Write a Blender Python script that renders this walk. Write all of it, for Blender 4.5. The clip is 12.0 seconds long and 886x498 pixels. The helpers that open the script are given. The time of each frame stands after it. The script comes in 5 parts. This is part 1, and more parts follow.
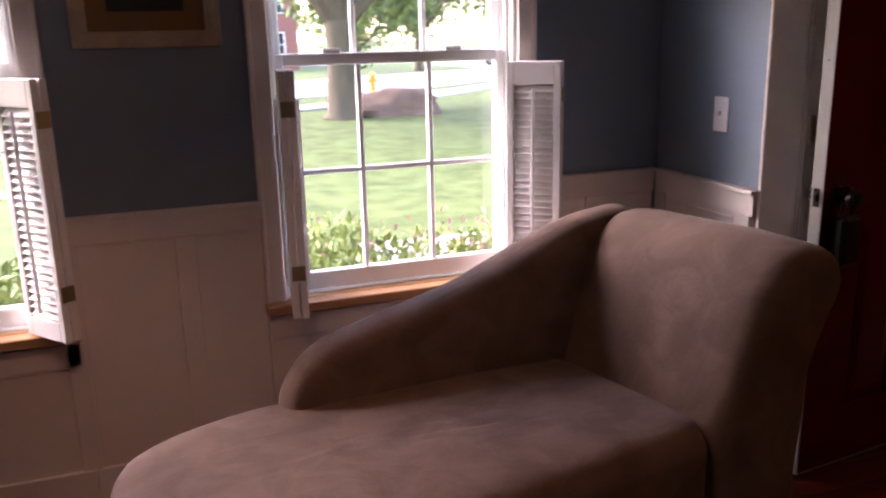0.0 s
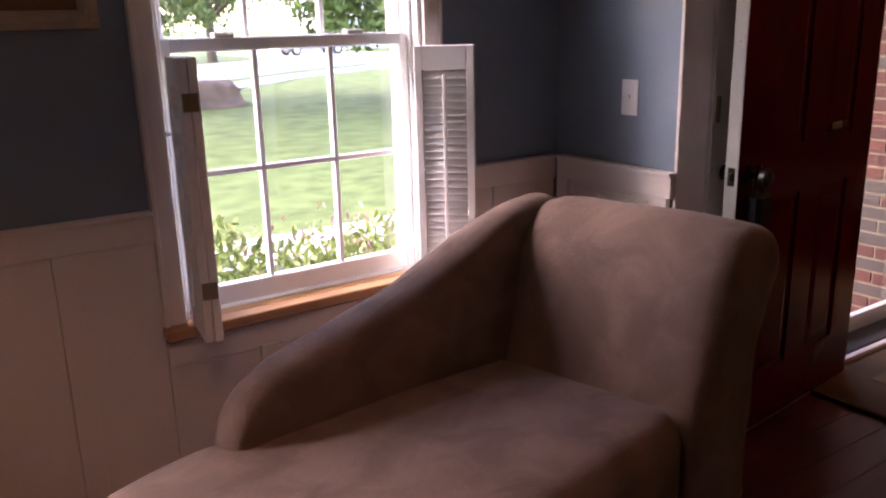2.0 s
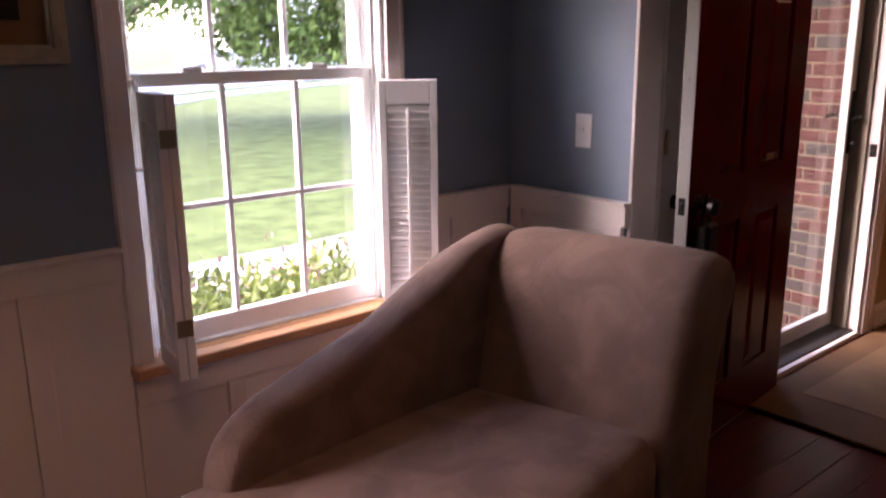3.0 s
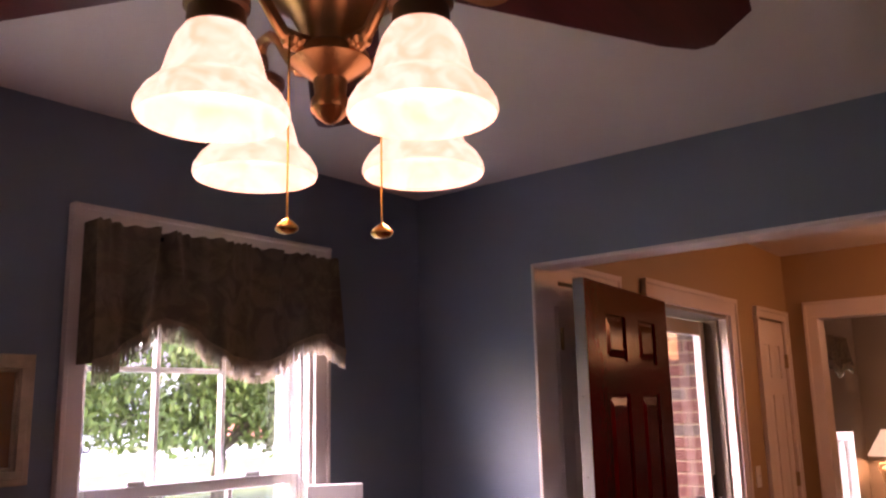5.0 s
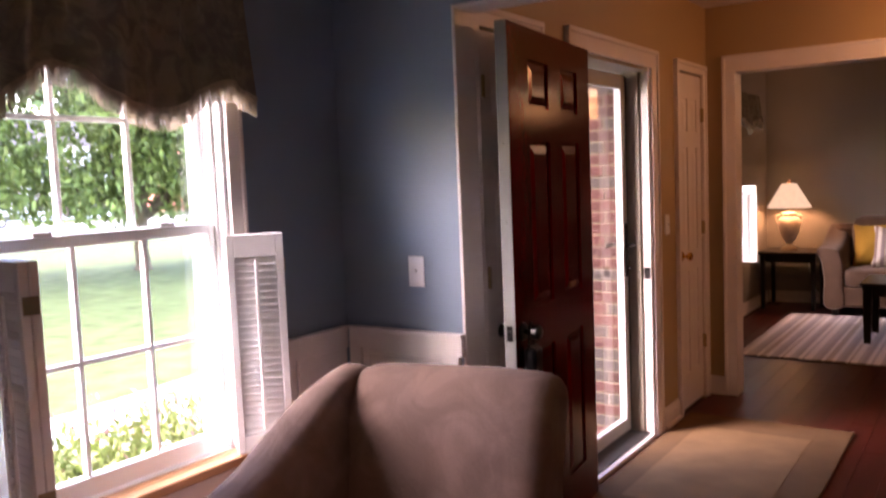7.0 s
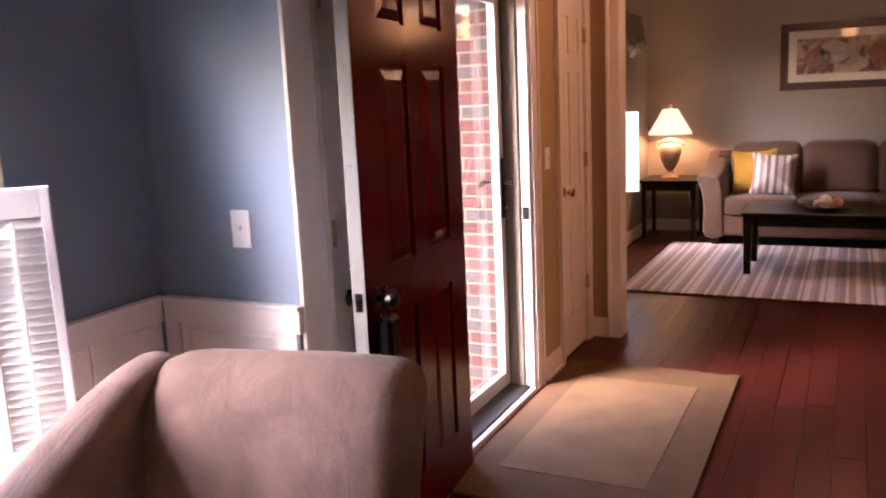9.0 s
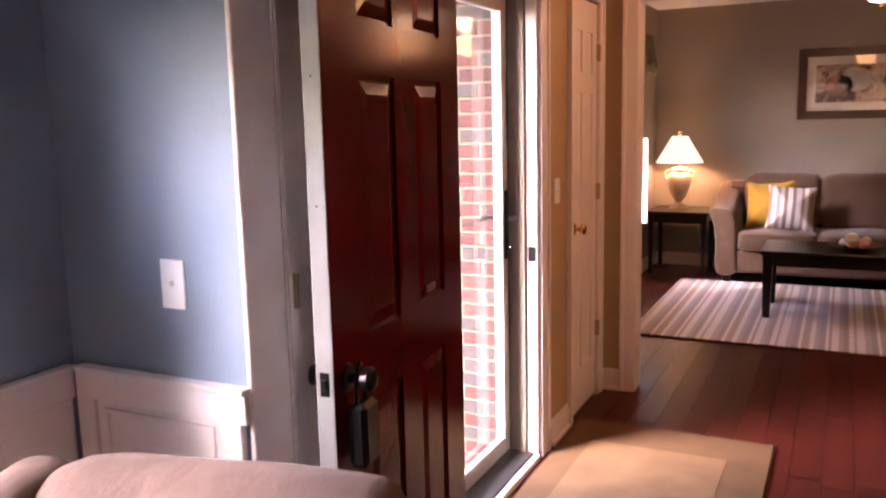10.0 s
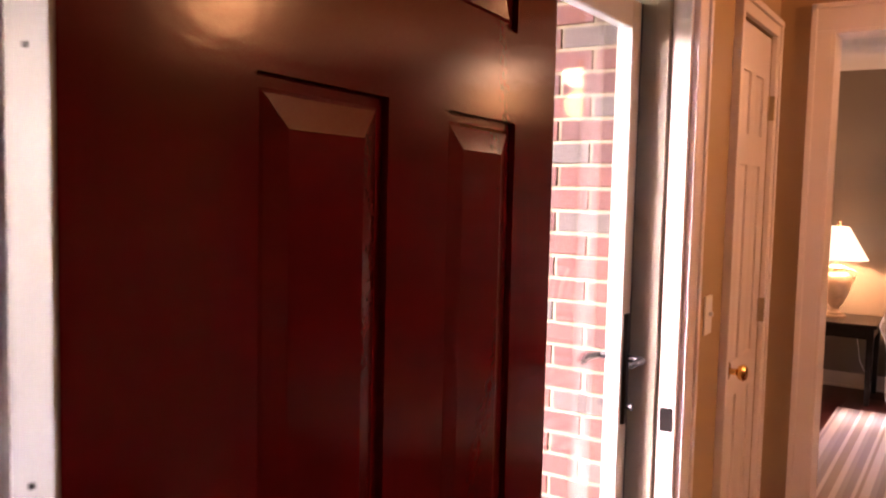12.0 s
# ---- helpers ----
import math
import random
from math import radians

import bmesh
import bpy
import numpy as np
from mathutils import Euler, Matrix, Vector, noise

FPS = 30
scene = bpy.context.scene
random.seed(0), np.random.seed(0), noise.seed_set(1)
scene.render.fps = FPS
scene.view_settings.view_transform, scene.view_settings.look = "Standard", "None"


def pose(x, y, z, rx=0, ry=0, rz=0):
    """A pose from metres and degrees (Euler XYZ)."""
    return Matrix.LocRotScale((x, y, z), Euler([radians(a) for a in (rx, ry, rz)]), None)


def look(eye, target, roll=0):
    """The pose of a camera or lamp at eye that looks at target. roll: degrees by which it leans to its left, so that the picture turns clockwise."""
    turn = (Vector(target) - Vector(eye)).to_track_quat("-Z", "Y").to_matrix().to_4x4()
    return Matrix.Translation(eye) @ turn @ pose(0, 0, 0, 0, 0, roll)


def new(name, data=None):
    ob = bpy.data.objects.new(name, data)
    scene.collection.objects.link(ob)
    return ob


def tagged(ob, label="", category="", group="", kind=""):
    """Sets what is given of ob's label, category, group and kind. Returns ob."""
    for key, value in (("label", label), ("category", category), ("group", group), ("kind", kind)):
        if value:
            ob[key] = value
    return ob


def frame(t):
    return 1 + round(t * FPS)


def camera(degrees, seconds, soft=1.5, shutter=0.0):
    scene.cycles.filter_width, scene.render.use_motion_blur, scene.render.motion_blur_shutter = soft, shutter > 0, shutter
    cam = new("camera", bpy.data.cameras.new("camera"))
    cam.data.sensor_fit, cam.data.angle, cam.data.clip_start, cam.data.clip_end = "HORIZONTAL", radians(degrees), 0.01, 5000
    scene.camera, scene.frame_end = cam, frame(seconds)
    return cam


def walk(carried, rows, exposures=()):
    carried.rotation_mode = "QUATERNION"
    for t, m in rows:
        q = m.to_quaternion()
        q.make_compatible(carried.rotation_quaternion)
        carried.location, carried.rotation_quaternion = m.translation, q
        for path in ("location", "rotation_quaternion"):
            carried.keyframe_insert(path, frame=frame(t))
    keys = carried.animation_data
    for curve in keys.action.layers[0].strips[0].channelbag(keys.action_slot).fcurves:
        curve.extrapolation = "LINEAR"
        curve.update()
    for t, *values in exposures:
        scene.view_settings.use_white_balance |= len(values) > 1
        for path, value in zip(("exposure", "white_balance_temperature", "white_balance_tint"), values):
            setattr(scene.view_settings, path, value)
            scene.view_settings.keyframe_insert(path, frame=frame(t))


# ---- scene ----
cam = camera(56.4, 12.0, soft=2.1, shutter=0.4)
PATH = [
    (0, (0.673, 0.239, 1.43), (1.337, 2.059, 0.933), -1.3),
    (0.5, (0.536, 0.379, 1.444), (1.405, 2.106, 0.931), -0.9),
    (1, (0.476, 0.518, 1.413), (1.465, 2.178, 0.896), -0.6),
    (1.5, (0.453, 0.559, 1.411), (1.49, 2.187, 0.888), -1.0),
    (2, (0.439, 0.58, 1.416), (1.518, 2.178, 0.886), -1.4),
    (2.5, (0.411, 0.612, 1.425), (1.544, 2.169, 0.885), -1.7),
    (2.7, (0.365, 0.653, 1.439), (1.55, 2.171, 0.898), -1.3),
    (4.3, (-0.037, 0.677, 1.547), (1.471, 1.986, 1.661), -0.7),
    (4.5, (-0.048, 0.667, 1.554), (1.468, 1.952, 1.771), -0.9),
    (5, (-0.061, 0.646, 1.578), (1.463, 1.883, 1.964), -1.3),
    (5.5, (-0.068, 0.65, 1.597), (1.481, 1.84, 2.025), -1.5),
    (6, (-0.078, 0.625, 1.583), (1.504, 1.808, 1.896), -1.6),
    (6.5, (-0.055, 0.656, 1.551), (1.575, 1.814, 1.612), -2.2),
    (7, (0.01, 0.688, 1.506), (1.658, 1.808, 1.335), -2.3),
    (7.5, (0.032, 0.684, 1.513), (1.704, 1.73, 1.184), -2.2),
    (7.7, (0.104, 0.652, 1.527), (1.78, 1.681, 1.164), -3.0),
    (9.3, (0.677, 0.929, 1.52), (2.449, 1.788, 1.166), -2.1),
    (9.5, (0.767, 0.971, 1.541), (2.541, 1.824, 1.188), -1.7),
    (10, (1.08, 1.122, 1.525), (2.856, 1.986, 1.212), -1.3),
    (10.5, (1.382, 1.238, 1.522), (3.139, 2.155, 1.255), -1.0),
    (11, (1.73, 1.386, 1.525), (3.46, 2.365, 1.307), -0.5),
    (11.5, (2.062, 1.552, 1.526), (3.757, 2.599, 1.360), 0.5),
    (12, (2.285, 1.655, 1.538), (3.960, 2.738, 1.388), 1.3),
]
EXPOSURES = [(0.0, 3.78, 7000, 36), (2.7, 3.78, 7000, 37), (4.3, 4.27, 7350, 49), (6.0, 4.57, 7400, 55), (7.0, 4.45, 7000, 38), (7.7, 4.40, 6700, 35), (9.3, 5.45, 6500, 36), (11.2, 5.55, 6900, 40), (12.0, 5.75, 7100, 43)]
walk(cam, [(t, look(eye, target, roll)) for t, eye, target, roll in PATH], EXPOSURES)

# ---- world, sun and large lights ----
world = bpy.data.worlds.new("sky")
scene.world = world
world.use_nodes = True
wn = world.node_tree.nodes
sky = wn.new("ShaderNodeTexSky")
sky.sky_type, sky.sun_disc = "NISHITA", False
SUN_EL, SUN_AZ = radians(36), radians(-50)
sky.sun_elevation, sky.sun_rotation = SUN_EL, SUN_AZ
sky.air_density, sky.dust_density, sky.ozone_density = 1.0, 1.0, 1.0
wn["Background"].inputs["Strength"].default_value = 0.15
world.node_tree.links.new(sky.outputs["Color"], wn["Background"].inputs["Color"])
sun_data = bpy.data.lights.new("sun", "SUN")
sun_data.energy, sun_data.angle, sun_data.color = 0.8, radians(36), (1.0, 0.97, 0.93)
sun = new("sun", sun_data)
sun.matrix_world = look((0, 0, 30), (-math.sin(SUN_AZ) * math.cos(SUN_EL), -math.cos(SUN_AZ) * math.cos(SUN_EL), 30 - math.sin(SUN_EL)))


def bulb(name, place, watts, colour=(1.0, 0.70, 0.42), radius=0.03):
    data = bpy.data.lights.new(name, "POINT")
    data.energy, data.color, data.shadow_soft_size = watts * 0.085, colour, radius
    ob = new(name, data)
    ob.location = place
    return ob


# ---- materials ----
def mat(name, colour, rough=0.5, metal=0.0, vary=0.15, scale=3.0, fine=60.0, bump=0.15, spec=0.5, random_hue=0.0, coat=0.0, stretch=(1, 1, 1), colour2=None, sheen=0.0, edge=(0.3, 0.7), warp=0.0):
    m = bpy.data.materials.new(name)
    m.use_nodes = True
    nt = m.node_tree
    n, l = nt.nodes, nt.links
    b = n["Principled BSDF"]
    tc = n.new("ShaderNodeTexCoord")
    mp = n.new("ShaderNodeMapping")
    mp.inputs["Scale"].default_value = stretch
    l.new(tc.outputs["Object"], mp.inputs["Vector"])
    big, small = n.new("ShaderNodeTexNoise"), n.new("ShaderNodeTexNoise")
    for node, s, d in ((big, scale, 4.0), (small, fine, 3.0)):
        node.inputs["Scale"].default_value, node.inputs["Detail"].default_value = s, d
        l.new(mp.outputs["Vector"], node.inputs["Vector"])
    mix = n.new("ShaderNodeMix")
    mix.data_type = "RGBA"
    dark = tuple(c * (1 - vary) for c in colour)
    light = colour2 or tuple(min(1, c * (1 + vary)) for c in colour)
    mix.inputs["A"].default_value, mix.inputs["B"].default_value = (*dark, 1), (*light, 1)
    add = n.new("ShaderNodeMath")
    add.operation = "MULTIPLY_ADD"
    add.inputs[1].default_value = 0.35
    l.new(small.outputs["Fac"], add.inputs[0])
    ramp = n.new("ShaderNodeMapRange")
    ramp.inputs["From Min"].default_value, ramp.inputs["From Max"].default_value = edge
    big.inputs["Distortion"].default_value = warp
    ramp.inputs["To Min"].default_value, ramp.inputs["To Max"].default_value = 0.0, 0.65
    l.new(big.outputs["Fac"], ramp.inputs["Value"])
    l.new(ramp.outputs["Result"], add.inputs[2])
    l.new(add.outputs[0], mix.inputs["Factor"])
    out = mix.outputs["Result"]
    if random_hue:
        info = n.new("ShaderNodeObjectInfo")
        isl = n.new("ShaderNodeNewGeometry")
        both = n.new("ShaderNodeMath")
        both.operation = "ADD"
        l.new(info.outputs["Random"], both.inputs[0])
        l.new(isl.outputs["Random Per Island"], both.inputs[1])
        fr = n.new("ShaderNodeMath")
        fr.operation = "FRACT"
        l.new(both.outputs[0], fr.inputs[0])
        mr = n.new("ShaderNodeMapRange")
        mr.inputs["To Min"].default_value, mr.inputs["To Max"].default_value = 1 - random_hue, 1 + random_hue
        l.new(fr.outputs[0], mr.inputs["Value"])
        hsv = n.new("ShaderNodeHueSaturation")
        l.new(mr.outputs["Result"], hsv.inputs["Value"])
        l.new(out, hsv.inputs["Color"])
        out = hsv.outputs["Color"]
    l.new(out, b.inputs["Base Color"])
    b.inputs["Roughness"].default_value, b.inputs["Metallic"].default_value = rough, metal
    b.inputs["Specular IOR Level"].default_value = spec
    b.inputs["Coat Weight"].default_value = coat
    b.inputs["Coat Roughness"].default_value = 0.16
    b.inputs["Sheen Weight"].default_value = sheen
    if bump:
        bp = n.new("ShaderNodeBump")
        bp.inputs["Strength"].default_value, bp.inputs["Distance"].default_value = bump, 0.004
        l.new(small.outputs["Fac"], bp.inputs["Height"])
        l.new(bp.outputs["Normal"], b.inputs["Normal"])
    return m


LAMP = 0.085


def glow(name, colour, strength, base=(0.8, 0.75, 0.65)):
    m = mat(name, base, 0.4, vary=0.1, scale=25, bump=0.05)
    b = m.node_tree.nodes["Principled BSDF"]
    b.inputs["Emission Color"].default_value = (*colour, 1)
    b.inputs["Emission Strength"].default_value = strength * LAMP
    return m


def alabaster(m):
    """Cloudy swirls in the glow of the glass."""
    n, l = m.node_tree.nodes, m.node_tree.links
    b = n["Principled BSDF"]
    tc, ns, mx = n.new("ShaderNodeTexCoord"), n.new("ShaderNodeTexNoise"), n.new("ShaderNodeMix")
    ns.inputs["Scale"].default_value, ns.inputs["Detail"].default_value, ns.inputs["Distortion"].default_value = 22, 3, 1.5
    mx.data_type = "RGBA"
    mx.inputs["A"].default_value, mx.inputs["B"].default_value = (1.0, 0.55, 0.35, 1), (1.0, 0.75, 0.57, 1)
    mr = n.new("ShaderNodeMapRange")
    mr.inputs["From Min"].default_value, mr.inputs["From Max"].default_value = 0.35, 0.6
    l.new(tc.outputs["Object"], ns.inputs["Vector"])
    l.new(ns.outputs["Fac"], mr.inputs["Value"])
    l.new(mr.outputs["Result"], mx.inputs["Factor"])
    l.new(mx.outputs["Result"], b.inputs["Emission Color"])


BLUE = mat("blue_wall_paint", (0.200, 0.262, 0.334), 0.55, vary=0.05, scale=1.2, fine=220, bump=0.12)
TAN = mat("tan_wall_paint", (0.43, 0.30, 0.15), 0.55, vary=0.05, scale=1.2, fine=220, bump=0.12)
TAUPE = mat("taupe_wall_paint", (0.26, 0.22, 0.175), 0.6, vary=0.05, scale=1.2, fine=220, bump=0.12)
CEIL = mat("ceiling_paint", (0.73, 0.70, 0.67), 0.85, vary=0.04, scale=1.5, fine=120, bump=0.3)
WHITE = mat("white_trim_paint", (0.79, 0.715, 0.675), 0.35, vary=0.05, scale=4, fine=90, bump=0.05)
SHUTTER = mat("white_shutter_paint", (0.86, 0.84, 0.83), 0.4, vary=0.04, scale=5, fine=90, bump=0.05)
VINYL = mat("white_vinyl", (0.85, 0.86, 0.86), 0.3, vary=0.03, scale=6, bump=0.03)
SLAB = mat("slab", (0.05, 0.03, 0.025), 0.8)
PLANK = mat("cherry_plank", (0.060, 0.0105, 0.0072), 0.32, vary=0.35, scale=5, fine=45, bump=0.10, random_hue=0.22, stretch=(0.25, 3, 3), spec=0.10)
OAK = mat("oak_sill", (0.50, 0.26, 0.12), 0.35, vary=0.2, scale=8, fine=70, stretch=(0.3, 3, 3), bump=0.06)
SUEDE = mat("taupe_microsuede", (0.150, 0.096, 0.076), 0.9, vary=0.27, scale=7.0, fine=170, bump=0.22, spec=0.10, sheen=0.06, edge=(0.40, 0.64), warp=0.8)


def wrinkles(m, scale, depth, strength):
    """Soft creases of pulled cloth under the fine nap."""
    n, l = m.node_tree.nodes, m.node_tree.links
    tc, mp, ns, bp = n.new("ShaderNodeTexCoord"), n.new("ShaderNodeMapping"), n.new("ShaderNodeTexNoise"), n.new("ShaderNodeBump")
    mp.inputs["Scale"].default_value = (1.0, 2.2, 1.3)
    ns.inputs["Scale"].default_value, ns.inputs["Detail"].default_value, ns.inputs["Distortion"].default_value = scale, 3.0, 1.6
    bp.inputs["Strength"].default_value, bp.inputs["Distance"].default_value = strength, depth
    l.new(tc.outputs["Object"], mp.inputs["Vector"])
    l.new(mp.outputs["Vector"], ns.inputs["Vector"])
    l.new(ns.outputs["Fac"], bp.inputs["Height"])
    fine = [k for k in n if k.bl_idname == "ShaderNodeBump" and k != bp][0]
    l.new(bp.outputs["Normal"], fine.inputs["Normal"])


wrinkles(SUEDE, 4.5, 0.02, 0.27)
RED = mat("dark_red_gloss_paint", (0.082, 0.0032, 0.0036), 0.16, vary=0.12, scale=3, fine=55, bump=0.06, stretch=(0.8, 1, 1.3), spec=0.13)
EDGE = mat("door_edge_paint", (0.29, 0.29, 0.275), 0.4, vary=0.06, scale=5)
BLACK = mat("black_metal", (0.018, 0.016, 0.016), 0.3, 0.7, vary=0.2, bump=0.03)
BRASS = mat("polished_brass", (0.75, 0.46, 0.15), 0.2, 1.0, vary=0.1, bump=0.02)
DULLBRASS = mat("dull_brass", (0.42, 0.32, 0.18), 0.35, 1.0, vary=0.15, bump=0.03)
BRONZE = mat("antique_bronze", (0.52, 0.27, 0.12), 0.33, 1.0, vary=0.22, scale=12, fine=90, bump=0.05)
DARKBRONZE = mat("dark_bronze", (0.19, 0.105, 0.065), 0.38, 0.9, vary=0.2, bump=0.04)
MAHOG = mat("mahogany_blade", (0.085, 0.012, 0.012), 0.3, vary=0.5, scale=7, fine=50, stretch=(0.4, 4, 4), bump=0.06, coat=0.3)
SHADE = glow("frosted_glass_shade", (1.0, 0.80, 0.55), 0.79, (0.16, 0.09, 0.055))
alabaster(SHADE)
BOWLSHADE = glow("lit_glass_bowl", (1.0, 0.62, 0.34), 6.0, (0.62, 0.50, 0.40))
LINEN = glow("lit_lamp_shade", (1.0, 0.72, 0.46), 0.45, (0.80, 0.72, 0.62))
CERAMIC = mat("cream_ceramic", (0.64, 0.51, 0.38), 0.35, vary=0.2, scale=14, bump=0.05)
ESPRESSO = mat("espresso_wood", (0.010, 0.007, 0.006), 0.3, vary=0.25, scale=6, stretch=(0.4, 3, 3), bump=0.04, spec=0.22)
SOFA = mat("taupe_sofa_fabric", (0.088, 0.049, 0.030), 0.9, vary=0.14, scale=7, fine=250, bump=0.25, spec=0.2, sheen=0.2)
YELLOW = mat("mustard_cotton", (0.30, 0.165, 0.022), 0.85, vary=0.12, scale=9, fine=250, bump=0.2, spec=0.2)
VALANCE = mat("olive_brocade", (0.180, 0.150, 0.110), 0.75, vary=0.22, scale=13, fine=150, bump=0.35, spec=0.25, colour2=(0.235, 0.196, 0.142), edge=(0.42, 0.58), warp=1.5)
FRINGE = mat("beige_fringe", (0.34, 0.275, 0.19), 0.8, vary=0.3, scale=30)
GOLD = mat("gilt_frame", (0.60, 0.48, 0.34), 0.34, 0.5, vary=0.25, scale=15, bump=0.1)
MATBOARD = mat("peach_mat", (0.30, 0.15, 0.07), 0.9, vary=0.05)
DARKPRINT = mat("dark_print", (0.02, 0.017, 0.016), 0.5, vary=0.5, scale=12)
FRAMEWOOD = mat("walnut_frame", (0.055, 0.022, 0.014), 0.35, vary=0.3, scale=9, bump=0.05)
CREAM = mat("cream_mat", (0.62, 0.56, 0.48), 0.9, vary=0.04)
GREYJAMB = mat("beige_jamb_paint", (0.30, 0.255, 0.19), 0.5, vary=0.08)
RUBBER = mat("dark_sill", (0.03, 0.027, 0.025), 0.5, vary=0.3)
MORTAR = mat("mortar", (0.110, 0.092, 0.060), 0.95, vary=0.12, scale=9, fine=140, bump=0.5)
CONCRETE = mat("concrete", (0.42, 0.41, 0.39), 0.9, vary=0.1, scale=2, bump=0.3)
ASPHALT = mat("pale_street", (0.38, 0.38, 0.37), 0.9, vary=0.08, scale=1.5, bump=0.3)
GRASS = mat("lawn", (0.066, 0.104, 0.023), 0.9, vary=0.45, scale=3.0, fine=40, bump=0.8, colour2=(0.145, 0.19, 0.06), spec=0.2)
BARK = mat("bark", (0.085, 0.068, 0.042), 0.95, vary=0.4, scale=6, fine=30, bump=0.8, stretch=(1, 1, 0.3))
LEAF = mat("leaf", (0.105, 0.170, 0.030), 0.6, vary=0.35, scale=1.0, fine=8, bump=0.0, random_hue=0.45, colour2=(0.13, 0.20, 0.045))
SHRUB = mat("shrub_leaf", (0.22, 0.28, 0.07), 0.6, vary=0.3, scale=4, fine=20, bump=0.0, random_hue=0.4)
BLOSSOM = mat("pink_blossom", (0.55, 0.30, 0.27), 0.7, vary=0.2, bump=0.0, random_hue=0.3)
ROCK = mat("rock", (0.135, 0.088, 0.062), 0.95, vary=0.45, scale=3, fine=25, bump=0.8)
SIDING = mat("white_siding", (0.7, 0.69, 0.66), 0.7, vary=0.06, scale=1.0)
HOUSEBRICK = mat("far_brick", (0.30, 0.12, 0.09), 0.9, vary=0.2, scale=5)
ROOFING = mat("roof_shingle", (0.10, 0.085, 0.075), 0.9, vary=0.2, scale=4)
DARKGLASS = mat("far_window_glass", (0.03, 0.035, 0.04), 0.08, vary=0.1)
CARPAINT = mat("silver_car_paint", (0.42, 0.43, 0.45), 0.25, 0.6, vary=0.05, coat=0.5)
HYDRANT = mat("yellow_hydrant_paint", (0.45, 0.27, 0.03), 0.5, vary=0.15)
STORMWHITE = mat("storm_door_enamel", (0.46, 0.45, 0.43), 0.35, vary=0.05, scale=5, bump=0.03)
PLASTIC = mat("white_switch_plastic", (0.82, 0.82, 0.82), 0.35, vary=0.03, bump=0.02)

BRICK = mat("red_brick", (0.037, 0.0062, 0.0028), 0.85, vary=0.25, scale=22, fine=120, bump=0.5, random_hue=0.22)


def brick_tones(m):
    """About a third of the bricks are grey brown."""
    nt = m.node_tree
    n, l = nt.nodes, nt.links
    b = n["Principled BSDF"]
    old = b.inputs["Base Color"].links[0].from_socket
    info = n.new("ShaderNodeObjectInfo")
    step = n.new("ShaderNodeMath")
    step.operation = "GREATER_THAN"
    step.inputs[1].default_value = 0.66
    l.new(info.outputs["Random"], step.inputs[0])
    mx = n.new("ShaderNodeMix")
    mx.data_type = "RGBA"
    mx.inputs["B"].default_value = (0.026, 0.0185, 0.015, 1)
    l.new(step.outputs[0], mx.inputs["Factor"])
    l.new(old, mx.inputs["A"])
    l.new(mx.outputs["Result"], b.inputs["Base Color"])


brick_tones(BRICK)


def clear_glass(name):
    m = bpy.data.materials.new(name)
    m.use_nodes = True
    n, l = m.node_tree.nodes, m.node_tree.links
    n.remove(n["Principled BSDF"])
    clear, shine, mx, lw = n.new("ShaderNodeBsdfTransparent"), n.new("ShaderNodeBsdfGlossy"), n.new("ShaderNodeMixShader"), n.new("ShaderNodeLayerWeight")
    shine.inputs["Roughness"].default_value = 0.0
    power, gain = n.new("ShaderNodeMath"), n.new("ShaderNodeMath")
    power.operation, power.inputs[1].default_value = "POWER", 5.0
    gain.operation, gain.inputs[1].default_value, gain.inputs[2].default_value = "MULTIPLY_ADD", 0.55, 0.028
    l.new(lw.outputs["Facing"], power.inputs[0])
    l.new(power.outputs[0], gain.inputs[0])
    l.new(gain.outputs[0], mx.inputs[0])
    l.new(clear.outputs[0], mx.inputs[1])
    l.new(shine.outputs[0], mx.inputs[2])
    l.new(mx.outputs[0], n["Material Output"].inputs["Surface"])
    return m


GLASS = clear_glass("window_glass")


